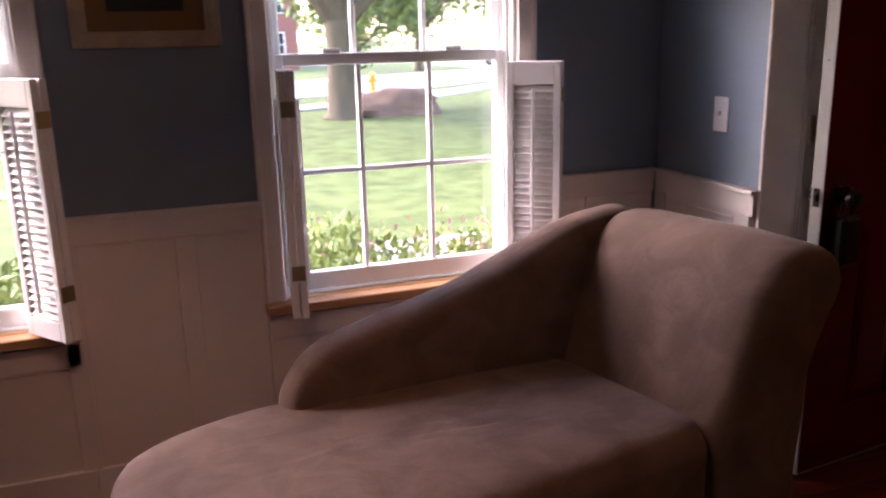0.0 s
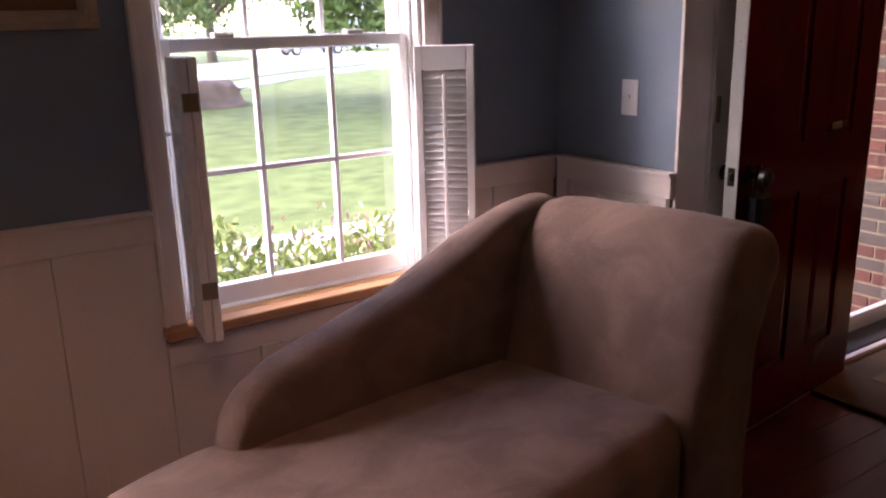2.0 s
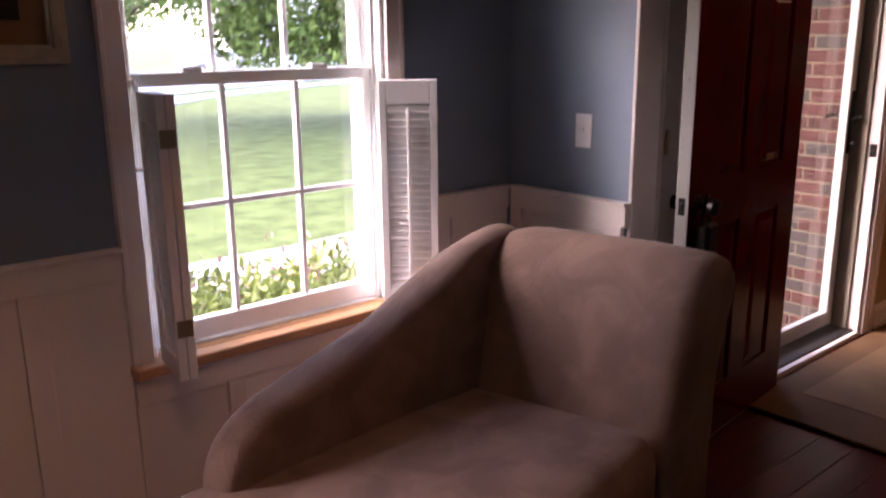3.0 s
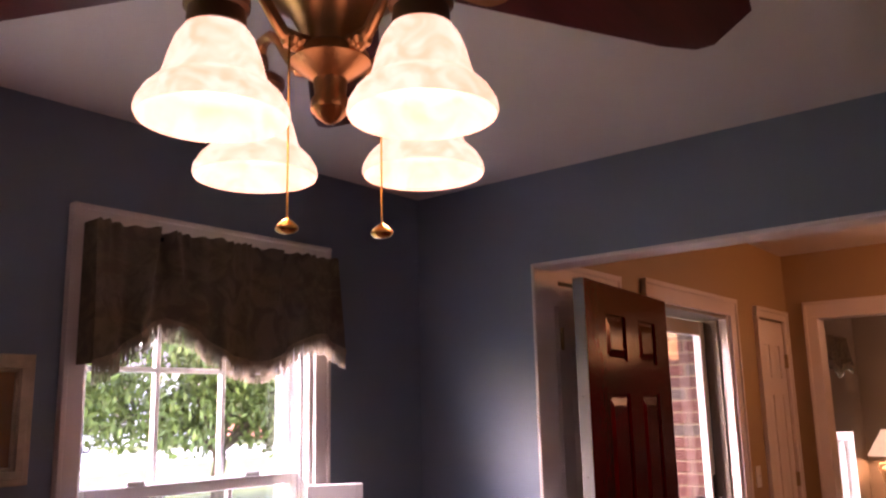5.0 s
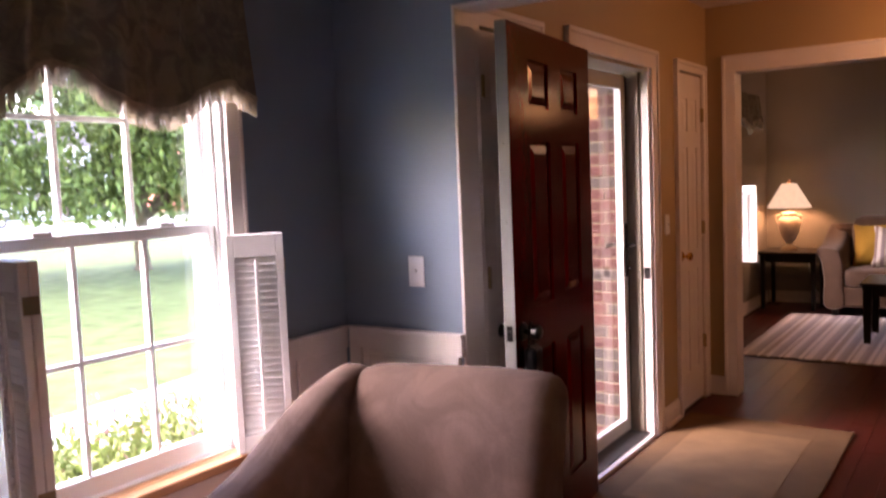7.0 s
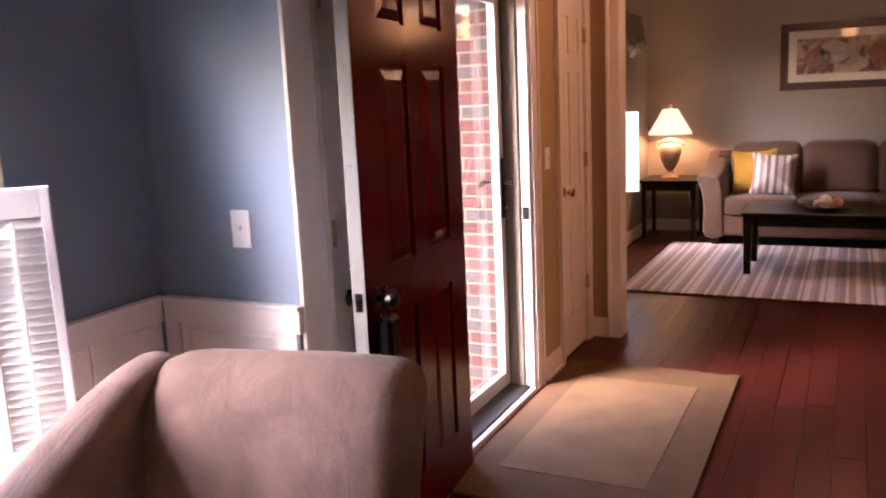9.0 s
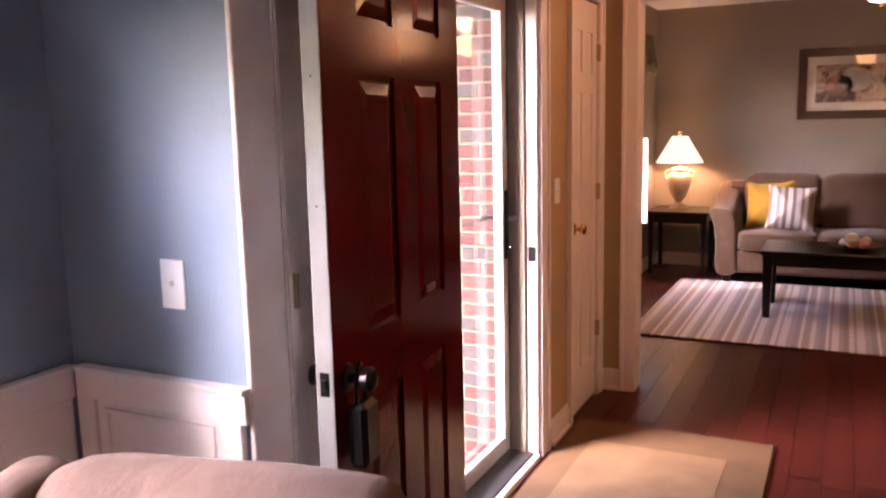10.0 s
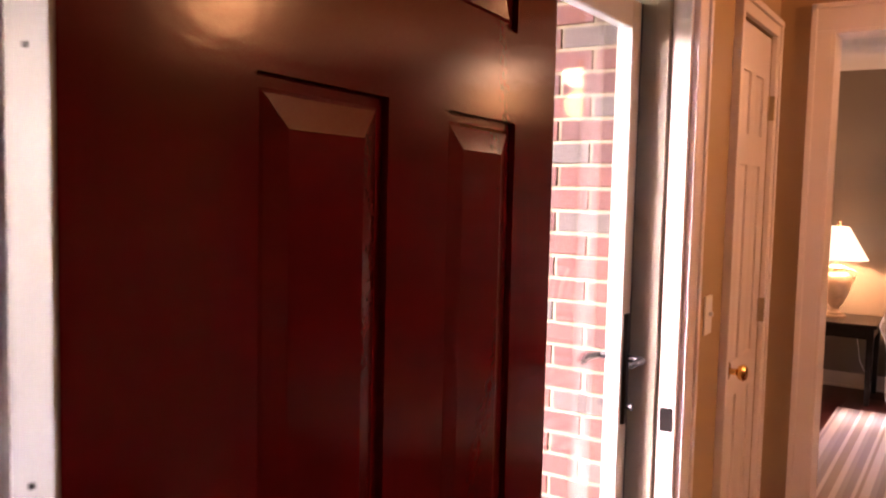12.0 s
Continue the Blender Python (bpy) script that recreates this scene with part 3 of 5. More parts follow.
# ---- windows ----
def window(name, w, y, label, stool=True):
    """A double-hung window, six over six, in the wall's inner face y; w: x0, x1, z0, z1 of its hole."""
    x0, x1, z0, z1 = w
    win = tagged(thing(name, label, "window"), kind="structure")
    c = 0.06
    part("casing", boxes((x0 - c, x0, y - 0.020, y, 0.611, z1), (x1, x1 + c, y - 0.020, y, 0.611, z1), (x0 - c, x1 + c, y - 0.020, y, z1, z1 + c),
                         (x0 - c - 0.004, x0 - c + 0.010, y - 0.028, y, 0.611, z1 + c), (x1 + c - 0.010, x1 + c + 0.004, y - 0.028, y, 0.611, z1 + c), (x0 - c - 0.004, x1 + c + 0.004, y - 0.030, y, z1 + c - 0.008, z1 + c + 0.006), bevel=0.002), WHITE, win)
    part("frame", boxes((x0, x0 + 0.014, y - 0.001, y + 0.17, z0, z1), (x1 - 0.014, x1, y - 0.001, y + 0.17, z0, z1), (x0 + 0.014, x1 - 0.014, y - 0.001, y + 0.17, z1 - 0.014, z1), (x0 + 0.014, x1 - 0.014, y + 0.03, y + 0.19, z0 - 0.02, z0 + 0.008),
                        (x0 + 0.014, x0 + 0.026, y + 0.034, y + 0.042, z0, z1), (x1 - 0.026, x1 - 0.014, y + 0.034, y + 0.042, z0, z1), (x0 + 0.014, x0 + 0.022, y + 0.084, y + 0.090, z0, z1), (x1 - 0.022, x1 - 0.014, y + 0.084, y + 0.090, z0, z1), bevel=0.0015), VINYL, win)
    g0, g1 = x0 + 0.052, x1 - 0.052
    step = (g1 - g0) / 3
    for nm, ya, yb, b, t, mid in (("lower_sash", y + 0.044, y + 0.080, 0.620, 1.388, 1.013), ("upper_sash", y + 0.092, y + 0.128, 1.353, z1 - 0.014, 1.722)):
        lo, hi = (0.058, 0.036) if nm == "lower_sash" else (0.036, 0.04)
        sash = part(nm, boxes((x0 + 0.016, g0, ya, yb, b, t), (g1, x1 - 0.016, ya, yb, b, t), (g0, g1, ya, yb, b, b + lo), (g0, g1, ya, yb, t - hi, t), bevel=0.003), VINYL, win)
        for k in (1, 2):
            part("muntin", boxes((g0 + k * step - 0.008, g0 + k * step + 0.008, ya + 0.006, yb - 0.006, b + lo, t - hi), bevel=0.003), VINYL, sash)
        part("muntin", boxes((g0, g1, ya + 0.007, yb - 0.007, mid - 0.008, mid + 0.008), bevel=0.003), VINYL, sash)
        pane = part("pane", boxes((g0 - 0.004, g1 + 0.004, (ya + yb) / 2 - 0.002, (ya + yb) / 2 + 0.002, b + lo - 0.004, t - hi + 0.004)), GLASS, sash)
        pane.visible_shadow = False
        if nm == "lower_sash":
            for k in (0.25, 0.75):
                part("sash_lock", boxes((x0 + (x1 - x0) * k - 0.03, x0 + (x1 - x0) * k + 0.03, ya + 0.004, yb, t, t + 0.014), bevel=0.004), VINYL, sash)
    if stool:
        part("stool", boxes((x0 - c - 0.008, x1 + c + 0.008, y - 0.060, y - 0.0005, 0.578, 0.610), (x0 + 0.002, x1 - 0.002, y - 0.008, y + 0.043, 0.588, 0.6125), bevel=0.004), OAK, win, "honey oak window stool")
    return win


window("window_1", WIN, WIN_Y, "white double-hung window with six-over-six panes and oak stool")
window("window_2", WIN2, WIN_Y, "white double-hung window with six-over-six panes and oak stool")
window("window_3", LWIN, 2.85, "white double-hung living room window with six-over-six panes")


def louver_mesh(w):
    bm = boxes((-w / 2, w / 2, -0.0028, 0.0028, -0.0135, 0.0135), bevel=0.0015)
    bmesh.ops.rotate(bm, verts=bm.verts[:], cent=(0, 0, 0), matrix=Matrix.Rotation(radians(-40), 3, "X"))
    me = bpy.data.meshes.new("louver")
    bm.to_mesh(me)
    bm.free()
    me.materials.append(SHUTTER)
    return me


PANEL_W, PANEL_H = 0.185, 0.735
LOUVER = louver_mesh(PANEL_W - 0.05)


def shutter(m, label):
    """Two narrow louvred panels folded together; local x runs away from the window, front towards -y."""
    sh = thing("folding_shutter", label, "shutter", m, "folding window shutters")
    for k, y in enumerate((0.0, 0.026)):
        p = part("panel", boxes((0, 0.024, y, y + 0.022, 0, PANEL_H), (PANEL_W - 0.024, PANEL_W, y, y + 0.022, 0, PANEL_H), (0.024, PANEL_W - 0.024, y, y + 0.022, 0, 0.06), (0.024, PANEL_W - 0.024, y, y + 0.022, PANEL_H - 0.075, PANEL_H), bevel=0.002), SHUTTER, sh)
        for i in range(26):
            lv = new("louver", LOUVER)
            lv.parent = p
            lv.location = (PANEL_W / 2, y + 0.011, 0.074 + i * 0.0228)
        part("tilt_rod", boxes((PANEL_W / 2 - 0.005, PANEL_W / 2 + 0.005, y - 0.014 if k == 0 else y + 0.026, y - 0.004 if k == 0 else y + 0.036, 0.08, PANEL_H - 0.085), bevel=0.002), SHUTTER, p)
    for z in (0.12, PANEL_H - 0.13):
        part("hinge", boxes((PANEL_W - 0.001, PANEL_W + 0.004, 0.004, 0.044, z, z + 0.045), bevel=0.001), DULLBRASS, sh, "small brass hinge")
    part("knob", tube([(0.012, 0, PANEL_H - 0.2), (0.012, -0.012, PANEL_H - 0.2), (0.012, -0.02, PANEL_H - 0.2)], [0.004, 0.004, 0.007]), SHUTTER, sh, "tiny white knob", True)
    return sh


shutter(pose(1.840, 2.790, 0.612, 0, 0, -40), "white louvred half shutter folded open beside a window")
shutter(pose(1.083, 2.806, 0.612, 0, 0, -98), "white louvred half shutter folded open square to the wall")
shutter(pose(0.312, 2.818, 0.612, 0, 0, -53), "white louvred half shutter folded open beside a window")
shutter(pose(8.20, 2.815, 0.58, 0, 0, -72), "white louvred half shutter folded open in the living room")
for sx in (7.46, 7.645):
    shutter(pose(sx, 2.79, 0.60), "white louvred half shutter closed across the living room window")


# ---- valances ----
def valance(m, width, high, label, fringe=True, out=0.0):
    v = thing("valance", label, "valance", m)

    def low(s):
        return -0.405 + 0.140 * math.exp(-((s - 0.26) / 0.17) ** 2) + 0.125 * math.exp(-((s - 0.88) / 0.17) ** 2) + 0.02 * math.exp(-((s - 0.55) / 0.12) ** 2)

    def depth(s, q):
        ruffle = 0.0045 * math.sin(s * 150 + 3 * math.sin(s * 23)) * math.exp(-q * 5)
        swag = 0.009 * math.sin(s * 31 + 2 * math.sin(s * 7)) + 0.006 * math.sin(s * 67 + 1.3 + 2.2 * q) + 0.010 * math.sin(s * 13 + 2)
        pinch = sum(0.020 * math.exp(-((s - c - 0.03 * q * d) / (0.012 + 0.03 * q)) ** 2) - 0.026 * math.exp(-((s - c - d * (0.03 + 0.06 * q)) / (0.014 + 0.02 * q)) ** 2) for c in (0.235, 0.745) for d in (-1, 1))
        return -0.060 - out - ruffle - swag * (0.7 + 0.6 * q) + pinch * (1.0 - 0.45 * q) - 0.02 * q

    bm, n, r = bmesh.new(), 150, 18
    grid = []
    for i in range(n + 1):
        s = i / n
        col = []
        for j in range(r + 1):
            q = j / r
            z = q * low(s) * high / 0.42 + (0.003 * math.sin(s * 150 + 3 * math.sin(s * 23)) + 0.003 * math.sin(s * 47) if j == 0 else 0)
            col.append((s * width, depth(s, q), z))
        grid.append(col)
    for off in (0.0, 0.004):
        vs = [[bm.verts.new((x, y + off, z)) for x, y, z in col] for col in grid]
        for a, b in zip(vs, vs[1:]):
            for j in range(r):
                bm.faces.new((a[j], b[j], b[j + 1], a[j + 1]))
    for k, i in ((0, 0), (1, n)):
        side = [[bm.verts.new((i / n * width, depth(i / n, j / r) * (1 - t), grid[i][j][2])) for j in range(r + 1)] for t in (0, 1)]
        for j in range(r):
            bm.faces.new((side[0][j], side[1][j], side[1][j + 1], side[0][j + 1]))
    part("fabric", bm, VALANCE, v, smooth=True)
    part("rod", tube([(0.005, -0.03, -0.02), (width - 0.005, -0.03, -0.02)], 0.008), BLACK, v)
    if fringe:
        bm = bmesh.new()
        rng = random.Random(4)
        for i in range(560):
            s = (i + rng.random() * 0.7) / 560
            z, y = low(s) * high / 0.42, depth(s, 1.0)
            ln, lean = 0.05 + rng.random() * 0.012, rng.uniform(-0.004, 0.004)
            a = [(s * width - 0.0013, y, z + 0.008), (s * width + 0.0013, y, z + 0.008), (s * width + lean, y + 0.002, z - ln)]
            b = [(p[0], p[1] + 0.003, p[2]) for p in a]
            va, vb = [bm.verts.new(p) for p in a], [bm.verts.new(p) for p in b]
            bm.faces.new(va)
            bm.faces.new(vb[::-1])
            for k in range(3):
                bm.faces.new((va[k], vb[k], vb[(k + 1) % 3], va[(k + 1) % 3]))
        for i in range(60):
            s0, s1 = i / 60, (i + 1) / 60
            p = [(s * width, depth(s, 1.0) - 0.003, low(s) * high / 0.42 + d) for s in (s0, s1) for d in (-0.004, 0.010)]
            vs = [bm.verts.new(q) for q in p]
            bm.faces.new((vs[0], vs[2], vs[3], vs[1]))
        part("fringe", bm, FRINGE, v, "beige tasselled fringe")
    return v


valance(pose(1.042, 2.815, 2.113), 0.898, 0.42, "dark olive brocade window valance with a scalloped fringe")
valance(pose(7.35, 2.845, 2.16), 0.95, 0.34, "dark gathered valance over the living room window", out=0.16)


# ---- pictures ----
def picture(m, w, h, wide, frame_mat, mat_mat, label, bands, inset):
    """Faces -y of its own frame, hung on y = 0."""
    p = thing("framed_picture", label, "picture", m)
    rows = []
    for d0, d1, dep in ((0, wide * 0.35, 0.022), (wide * 0.35, wide * 0.8, 0.03), (wide * 0.8, wide, 0.018)):
        rows += [(d0, w - d0, -dep, 0, d0, d1), (d0, w - d0, -dep, 0, h - d1, h - d0), (d0, d1, -dep, 0, d1, h - d1), (w - d1, w - d0, -dep, 0, d1, h - d1)]
    part("frame", boxes(*rows, bevel=0.0015), frame_mat, p)
    part("mat_board", boxes((wide, w - wide, -0.010, 0, wide, h - wide)), mat_mat, p)
    art = part("print", boxes((inset, w - inset, -0.013, -0.010, inset, h - inset)), bands[0][1], p)
    for (x0, x1, z0, z1), mt in bands[1:]:
        outline = [(x0 + (x1 - x0) * (0.5 + 0.5 * math.cos(a)), z0 + (z1 - z0) * (0.5 + 0.5 * math.sin(a))) for a in [k * math.pi / 7 for k in range(14)]]
        part("print_shape", pillow(outline, [(0, 0.0), (0, 0.002)], lambda a, b, hh: (a, -0.013 - hh, b)), mt, art)
    pane = part("glass", boxes((wide - 0.004, w - wide + 0.004, -0.0165, -0.0155, wide - 0.004, h - wide + 0.004)), GLASS, p)
    pane.visible_shadow = False
    return p


PRINTTAN = mat("print_tan", (0.40, 0.29, 0.20), 0.8, vary=0.35, scale=14)
COLLAGE = mat("print_still_life", (0.14, 0.065, 0.05), 0.8, vary=0.3, scale=7, fine=40, bump=0.0, colour2=(0.55, 0.42, 0.31), edge=(0.42, 0.58), warp=1.5)
PRINTPINK = mat("print_rose", (0.34, 0.16, 0.12), 0.8, vary=0.35, scale=20)
PRINTPALE = mat("print_pale", (0.45, 0.40, 0.34), 0.8, vary=0.25, scale=20)
picture(pose(0.528, WIN_Y, 1.420), 0.408, 0.325, 0.045, GOLD, MATBOARD, "small champagne framed dark print with a peach mat", [(None, DARKPRINT), ((0.17, 0.24, 0.13, 0.20), PRINTPALE)], 0.10)
picture(pose(FAR_X, 1.54, 1.437, 0, 0, -90), 1.45, 0.64, 0.075, FRAMEWOOD, CREAM, "wide walnut framed still life print above the sofa",
        [(None, COLLAGE), ((0.22, 0.46, 0.20, 0.40), PRINTPINK), ((0.34, 0.62, 0.24, 0.46), PRINTPALE), ((0.62, 0.66, 0.22, 0.46), PRINTPALE), ((0.78, 1.02, 0.19, 0.45), PRINTPINK), ((1.02, 1.24, 0.22, 0.43), PRINTPALE)], 0.15)


# ---- switches ----
def wall_switch(m, label):
    s = thing("light_switch", label, "light switch", m)
    part("plate", boxes((-0.035, 0.035, -0.006, 0, -0.057, 0.057), bevel=0.002), PLASTIC, s)
    part("toggle", boxes((-0.005, 0.005, -0.018, -0.006, -0.003, 0.010), bevel=0.0015), PLASTIC, s)
    for z in (-0.03, 0.03):
        part("screw", tube([(0, -0.0055, z), (0, -0.0066, z)], 0.0026, 8), PLASTIC, s)
    return s


wall_switch(pose(EAST_X, 2.484, 1.165, 0, 0, -90), "white toggle light switch on the blue wall")
wall_switch(pose(4.70, FRONT_Y, 1.185), "white toggle light switch beside the front door")


# ---- panelled doors ----
def panelled(w, h, t, cols, rows):
    """A door slab x 0..w, y 0..-t (front at y = 0 facing +y), with raised panels set in both faces; cols, rows: panel spans."""
    bm = boxes((0, w, -t + 0.008, -0.008, 0, h))
    xs, zs = [0] + [v for c in cols for v in c] + [w], [0] + [v for r in rows for v in r] + [h]
    add = []
    for face in (0, 1):
        ya, yb = (-0.008, 0.0) if face == 0 else (-t, -t + 0.008)
        for i in range(0, len(xs), 2):
            add.append((xs[i], xs[i + 1], ya, yb, 0, h))
        for c in cols:
            for i in range(0, len(zs), 2):
                add.append((c[0], c[1], ya, yb, zs[i], zs[i + 1]))
    frame_bm = boxes(*add)
    for c in cols:
        for r in rows:
            for face in (0, 1):
                s = 1 if face == 0 else -1
                y0 = -0.008 if face == 0 else -t + 0.008
                m0, m1 = 0.012, 0.045
                ring = []
                for ins, d in ((m0, 0.0), (m0 + 0.004, 0.0015), (m1, 0.0065)):
                    ring.append([frame_bm.verts.new((x, y0 + s * d, z)) for x, z in ((c[0] + ins, r[0] + ins), (c[1] - ins, r[0] + ins), (c[1] - ins, r[1] - ins), (c[0] + ins, r[1] - ins))])
                for a, b in zip(ring, ring[1:]):
                    for k in range(4):
                        frame_bm.faces.new((a[k], a[(k + 1) % 4], b[(k + 1) % 4], b[k]))
                frame_bm.faces.new(ring[-1])
    me = bpy.data.meshes.new("tmp")
    bm.to_mesh(me)
    bm.free()
    frame_bm.from_mesh(me)
    bpy.data.meshes.remove(me)
    return frame_bm


# the open front door, folded back along the closet wall
ANGLE = 186.3
front_door = thing("front_door", "glossy dark red six-panel front door standing wide open", "door", pose(3.502, 2.236, 0.018, 0, 0, ANGLE))
DOOR_H, DOOR_W = 2.032, 0.922
part("slab", panelled(DOOR_W, DOOR_H, 0.044, [(0.165, 0.378), (0.520, 0.732)], [(0.20, 0.815), (0.985, 1.612), (1.738, 1.915)]), RED, front_door)
part("door_edge", boxes((DOOR_W, DOOR_W + 0.004, -0.0435, -0.0005, 0.0, DOOR_H), bevel=0.001), EDGE, front_door, "pale unpainted latch edge")
part("inner_face", boxes((0.0, DOOR_W, -0.0455, -0.0442, 0, DOOR_H)), VINYL, front_door, "white painted inner face")
part("kick_sweep", boxes((0.0, DOOR_W, -0.040, -0.004, -0.012, 0.0), bevel=0.002), EDGE, front_door, "pale aluminium door sweep")
part("latch_plate", boxes((DOOR_W + 0.004, DOOR_W + 0.006, -0.034, -0.010, 0.888, 0.945), (DOOR_W + 0.006, DOOR_W + 0.014, -0.028, -0.016, 0.905, 0.928), bevel=0.001), BLACK, front_door, "dark latch plate")
part("deadbolt_plate", boxes((DOOR_W + 0.004, DOOR_W + 0.0055, -0.024, -0.020, 1.60, 1.604), (DOOR_W + 0.004, DOOR_W + 0.0055, -0.024, -0.020, 1.32, 1.324)), BLACK, front_door)
knob = part("outer_knob", tube([(DOOR_W - 0.065, 0, 0.915), (DOOR_W - 0.065, 0.008, 0.915), (DOOR_W - 0.065, 0.009, 0.915), (DOOR_W - 0.065, 0.035, 0.915), (DOOR_W - 0.065, 0.042, 0.915), (DOOR_W - 0.065, 0.060, 0.915), (DOOR_W - 0.065, 0.070, 0.915), (DOOR_W - 0.065, 0.074, 0.915)], [0.034, 0.032, 0.012, 0.012, 0.026, 0.029, 0.022, 0.004], 20), BLACK, front_door, "black door knob", True)
part("inner_knob", tube([(DOOR_W - 0.065, -0.044, 0.915), (DOOR_W - 0.065, -0.052, 0.915), (DOOR_W - 0.065, -0.053, 0.915), (DOOR_W - 0.065, -0.066, 0.915), (DOOR_W - 0.065, -0.072, 0.915), (DOOR_W - 0.065, -0.088, 0.915), (DOOR_W - 0.065, -0.095, 0.915)], [0.034, 0.032, 0.012, 0.012, 0.025, 0.027, 0.010], 20), BLACK, front_door, "black door knob", True)
part("key_box", boxes((DOOR_W - 0.112, DOOR_W - 0.030, 0.012, 0.060, 0.705, 0.862), bevel=0.012), BLACK, front_door, "black lock box hung on the knob")
part("shackle", tube([(DOOR_W - 0.090 + 0.047 * (0.5 - 0.5 * math.cos(a)), 0.032, 0.852 + 0.10 * math.sin(a)) for a in [k * math.pi / 10 for k in range(11)]], 0.005), BLACK, front_door, "steel shackle", True)
# a reflection in the gloss paint, modelled as a thin brass-coloured patch
part("reflection_glint", boxes((0.26, 0.33, 0.0, 0.006, 1.005, 1.028), bevel=0.002), DULLBRASS, front_door, "small brass-coloured patch standing in for a reflection in the gloss")
for z in (0.25, 1.0, 1.78):
    part("hinge", tube([(-0.006, -0.048, z), (-0.006, -0.048, z + 0.09)], 0.006, 10), DULLBRASS, front_door)


def closet_door(x0, x1, high, hinge_right, label):
    w = x1 - x0 - 0.006
    d = thing("closet_door", label, "door", pose(x1 - 0.003, FRONT_Y + 0.002, 0.012, 0, 0, 180), "hall closet doors")
    m = w / 2
    part("slab", panelled(w, high, 0.034, [(0.085, m - 0.035), (m + 0.035, w - 0.085)], [(0.22, 0.86), (0.98, 1.62), (1.72, 1.92)]), WHITE, d)
    hx = 0.0 if hinge_right else w
    for z in (0.325, 1.07, 1.785):
        part("hinge", boxes((hx - 0.014, hx + 0.014, 0.0, 0.003, z, z + 0.085), (hx - 0.007, hx + 0.007, 0.003, 0.021, z, z + 0.085), bevel=0.0015), DULLBRASS, d, "brass butt hinge")
    kx = w - 0.055 if hinge_right else 0.055
    part("knob", tube([(kx, 0, 0.960), (kx, 0.006, 0.960), (kx, 0.007, 0.960), (kx, 0.03, 0.960), (kx, 0.038, 0.960), (kx, 0.052, 0.960), (kx, 0.062, 0.960), (kx, 0.064, 0.960)], [0.03, 0.028, 0.010, 0.010, 0.022, 0.027, 0.020, 0.003], 20), BRASS, d, "polished brass knob", True)
    return d


closet_door(RCLOSET[0], RCLOSET[1], 2.068, True, "white six-panel closet door, closed, with a brass knob")
closet_door(LCLOSET[0], LCLOSET[1], 2.035, False, "white six-panel closet door, closed, behind the front door")

# front door frame, sill and storm door
jambs = tagged(thing("door_frame_1", "beige front door frame with a dark sill", "door frame"), kind="structure")
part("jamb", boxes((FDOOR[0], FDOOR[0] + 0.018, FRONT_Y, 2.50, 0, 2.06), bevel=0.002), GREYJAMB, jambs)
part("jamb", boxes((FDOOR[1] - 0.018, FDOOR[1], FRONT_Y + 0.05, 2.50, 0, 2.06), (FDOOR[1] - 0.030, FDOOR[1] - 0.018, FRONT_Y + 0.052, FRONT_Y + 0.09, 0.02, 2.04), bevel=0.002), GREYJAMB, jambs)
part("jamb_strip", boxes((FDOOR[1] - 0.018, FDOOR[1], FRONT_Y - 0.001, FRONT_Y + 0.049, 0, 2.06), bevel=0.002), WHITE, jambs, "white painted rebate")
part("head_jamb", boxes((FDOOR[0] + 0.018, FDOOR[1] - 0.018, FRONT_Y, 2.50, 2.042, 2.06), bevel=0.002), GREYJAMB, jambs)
part("strike_plate", boxes((FDOOR[1] - 0.0205, FDOOR[1] - 0.018, FRONT_Y + 0.005, FRONT_Y + 0.040, 0.90, 0.965), bevel=0.001), BLACK, jambs, "dark strike plate")
part("sill", boxes((FDOOR[0] + 0.018, FDOOR[1] - 0.018, FRONT_Y - 0.012, 2.318, -0.02, 0.020), bevel=0.004), WHITE, jambs, "white painted threshold nosing")
part("sill_plate", boxes((FDOOR[0] + 0.018, FDOOR[1] - 0.018, 2.319, 2.52, -0.02, 0.026), bevel=0.004), RUBBER, jambs, "dark metal sill")

storm = thing("storm_door", "white full-view glass storm door, closed, with black handle", "door", pose(3.530, 2.427, 0.035))
SW, SH = 0.885, 1.995
part("frame", boxes((0, 0.085, 0, 0.032, 0, SH), (SW - 0.062, SW, 0, 0.032, 0, SH), (0.085, SW - 0.062, 0, 0.032, 0, 0.075), (0.085, SW - 0.062, 0, 0.032, SH - 0.075, SH),
                    (0.075, 0.095, -0.004, 0.036, 0.065, SH - 0.065), (SW - 0.070, SW - 0.054, -0.004, 0.036, 0.065, SH - 0.065), bevel=0.003), STORMWHITE, storm)
pane = part("pane", boxes((0.08, SW - 0.058, 0.014, 0.018, 0.07, SH - 0.07)), GLASS, storm)
pane.visible_shadow = False
part("weather_strip", boxes((SW, SW + 0.012, 0.002, 0.03, 0, SH)), RUBBER, storm)
hp = part("handle_plate", boxes((SW - 0.050, SW - 0.022, -0.012, 0, 0.88, 1.18), bevel=0.004), BLACK, storm, "black handle plate")
part("lever", tube([(SW - 0.036, -0.012, 1.06), (SW - 0.036, -0.045, 1.06), (SW - 0.05, -0.055, 1.06), (SW - 0.09, -0.058, 1.064), (SW - 0.135, -0.055, 1.058)], [0.009, 0.009, 0.010, 0.009, 0.006]), BLACK, hp, "black lever", True)
part("outer_lever", tube([(SW - 0.036, 0.032, 1.06), (SW - 0.036, 0.07, 1.06), (SW - 0.09, 0.08, 1.06), (SW - 0.135, 0.076, 1.05)], [0.009, 0.009, 0.009, 0.006]), BLACK, hp, "black lever", True)
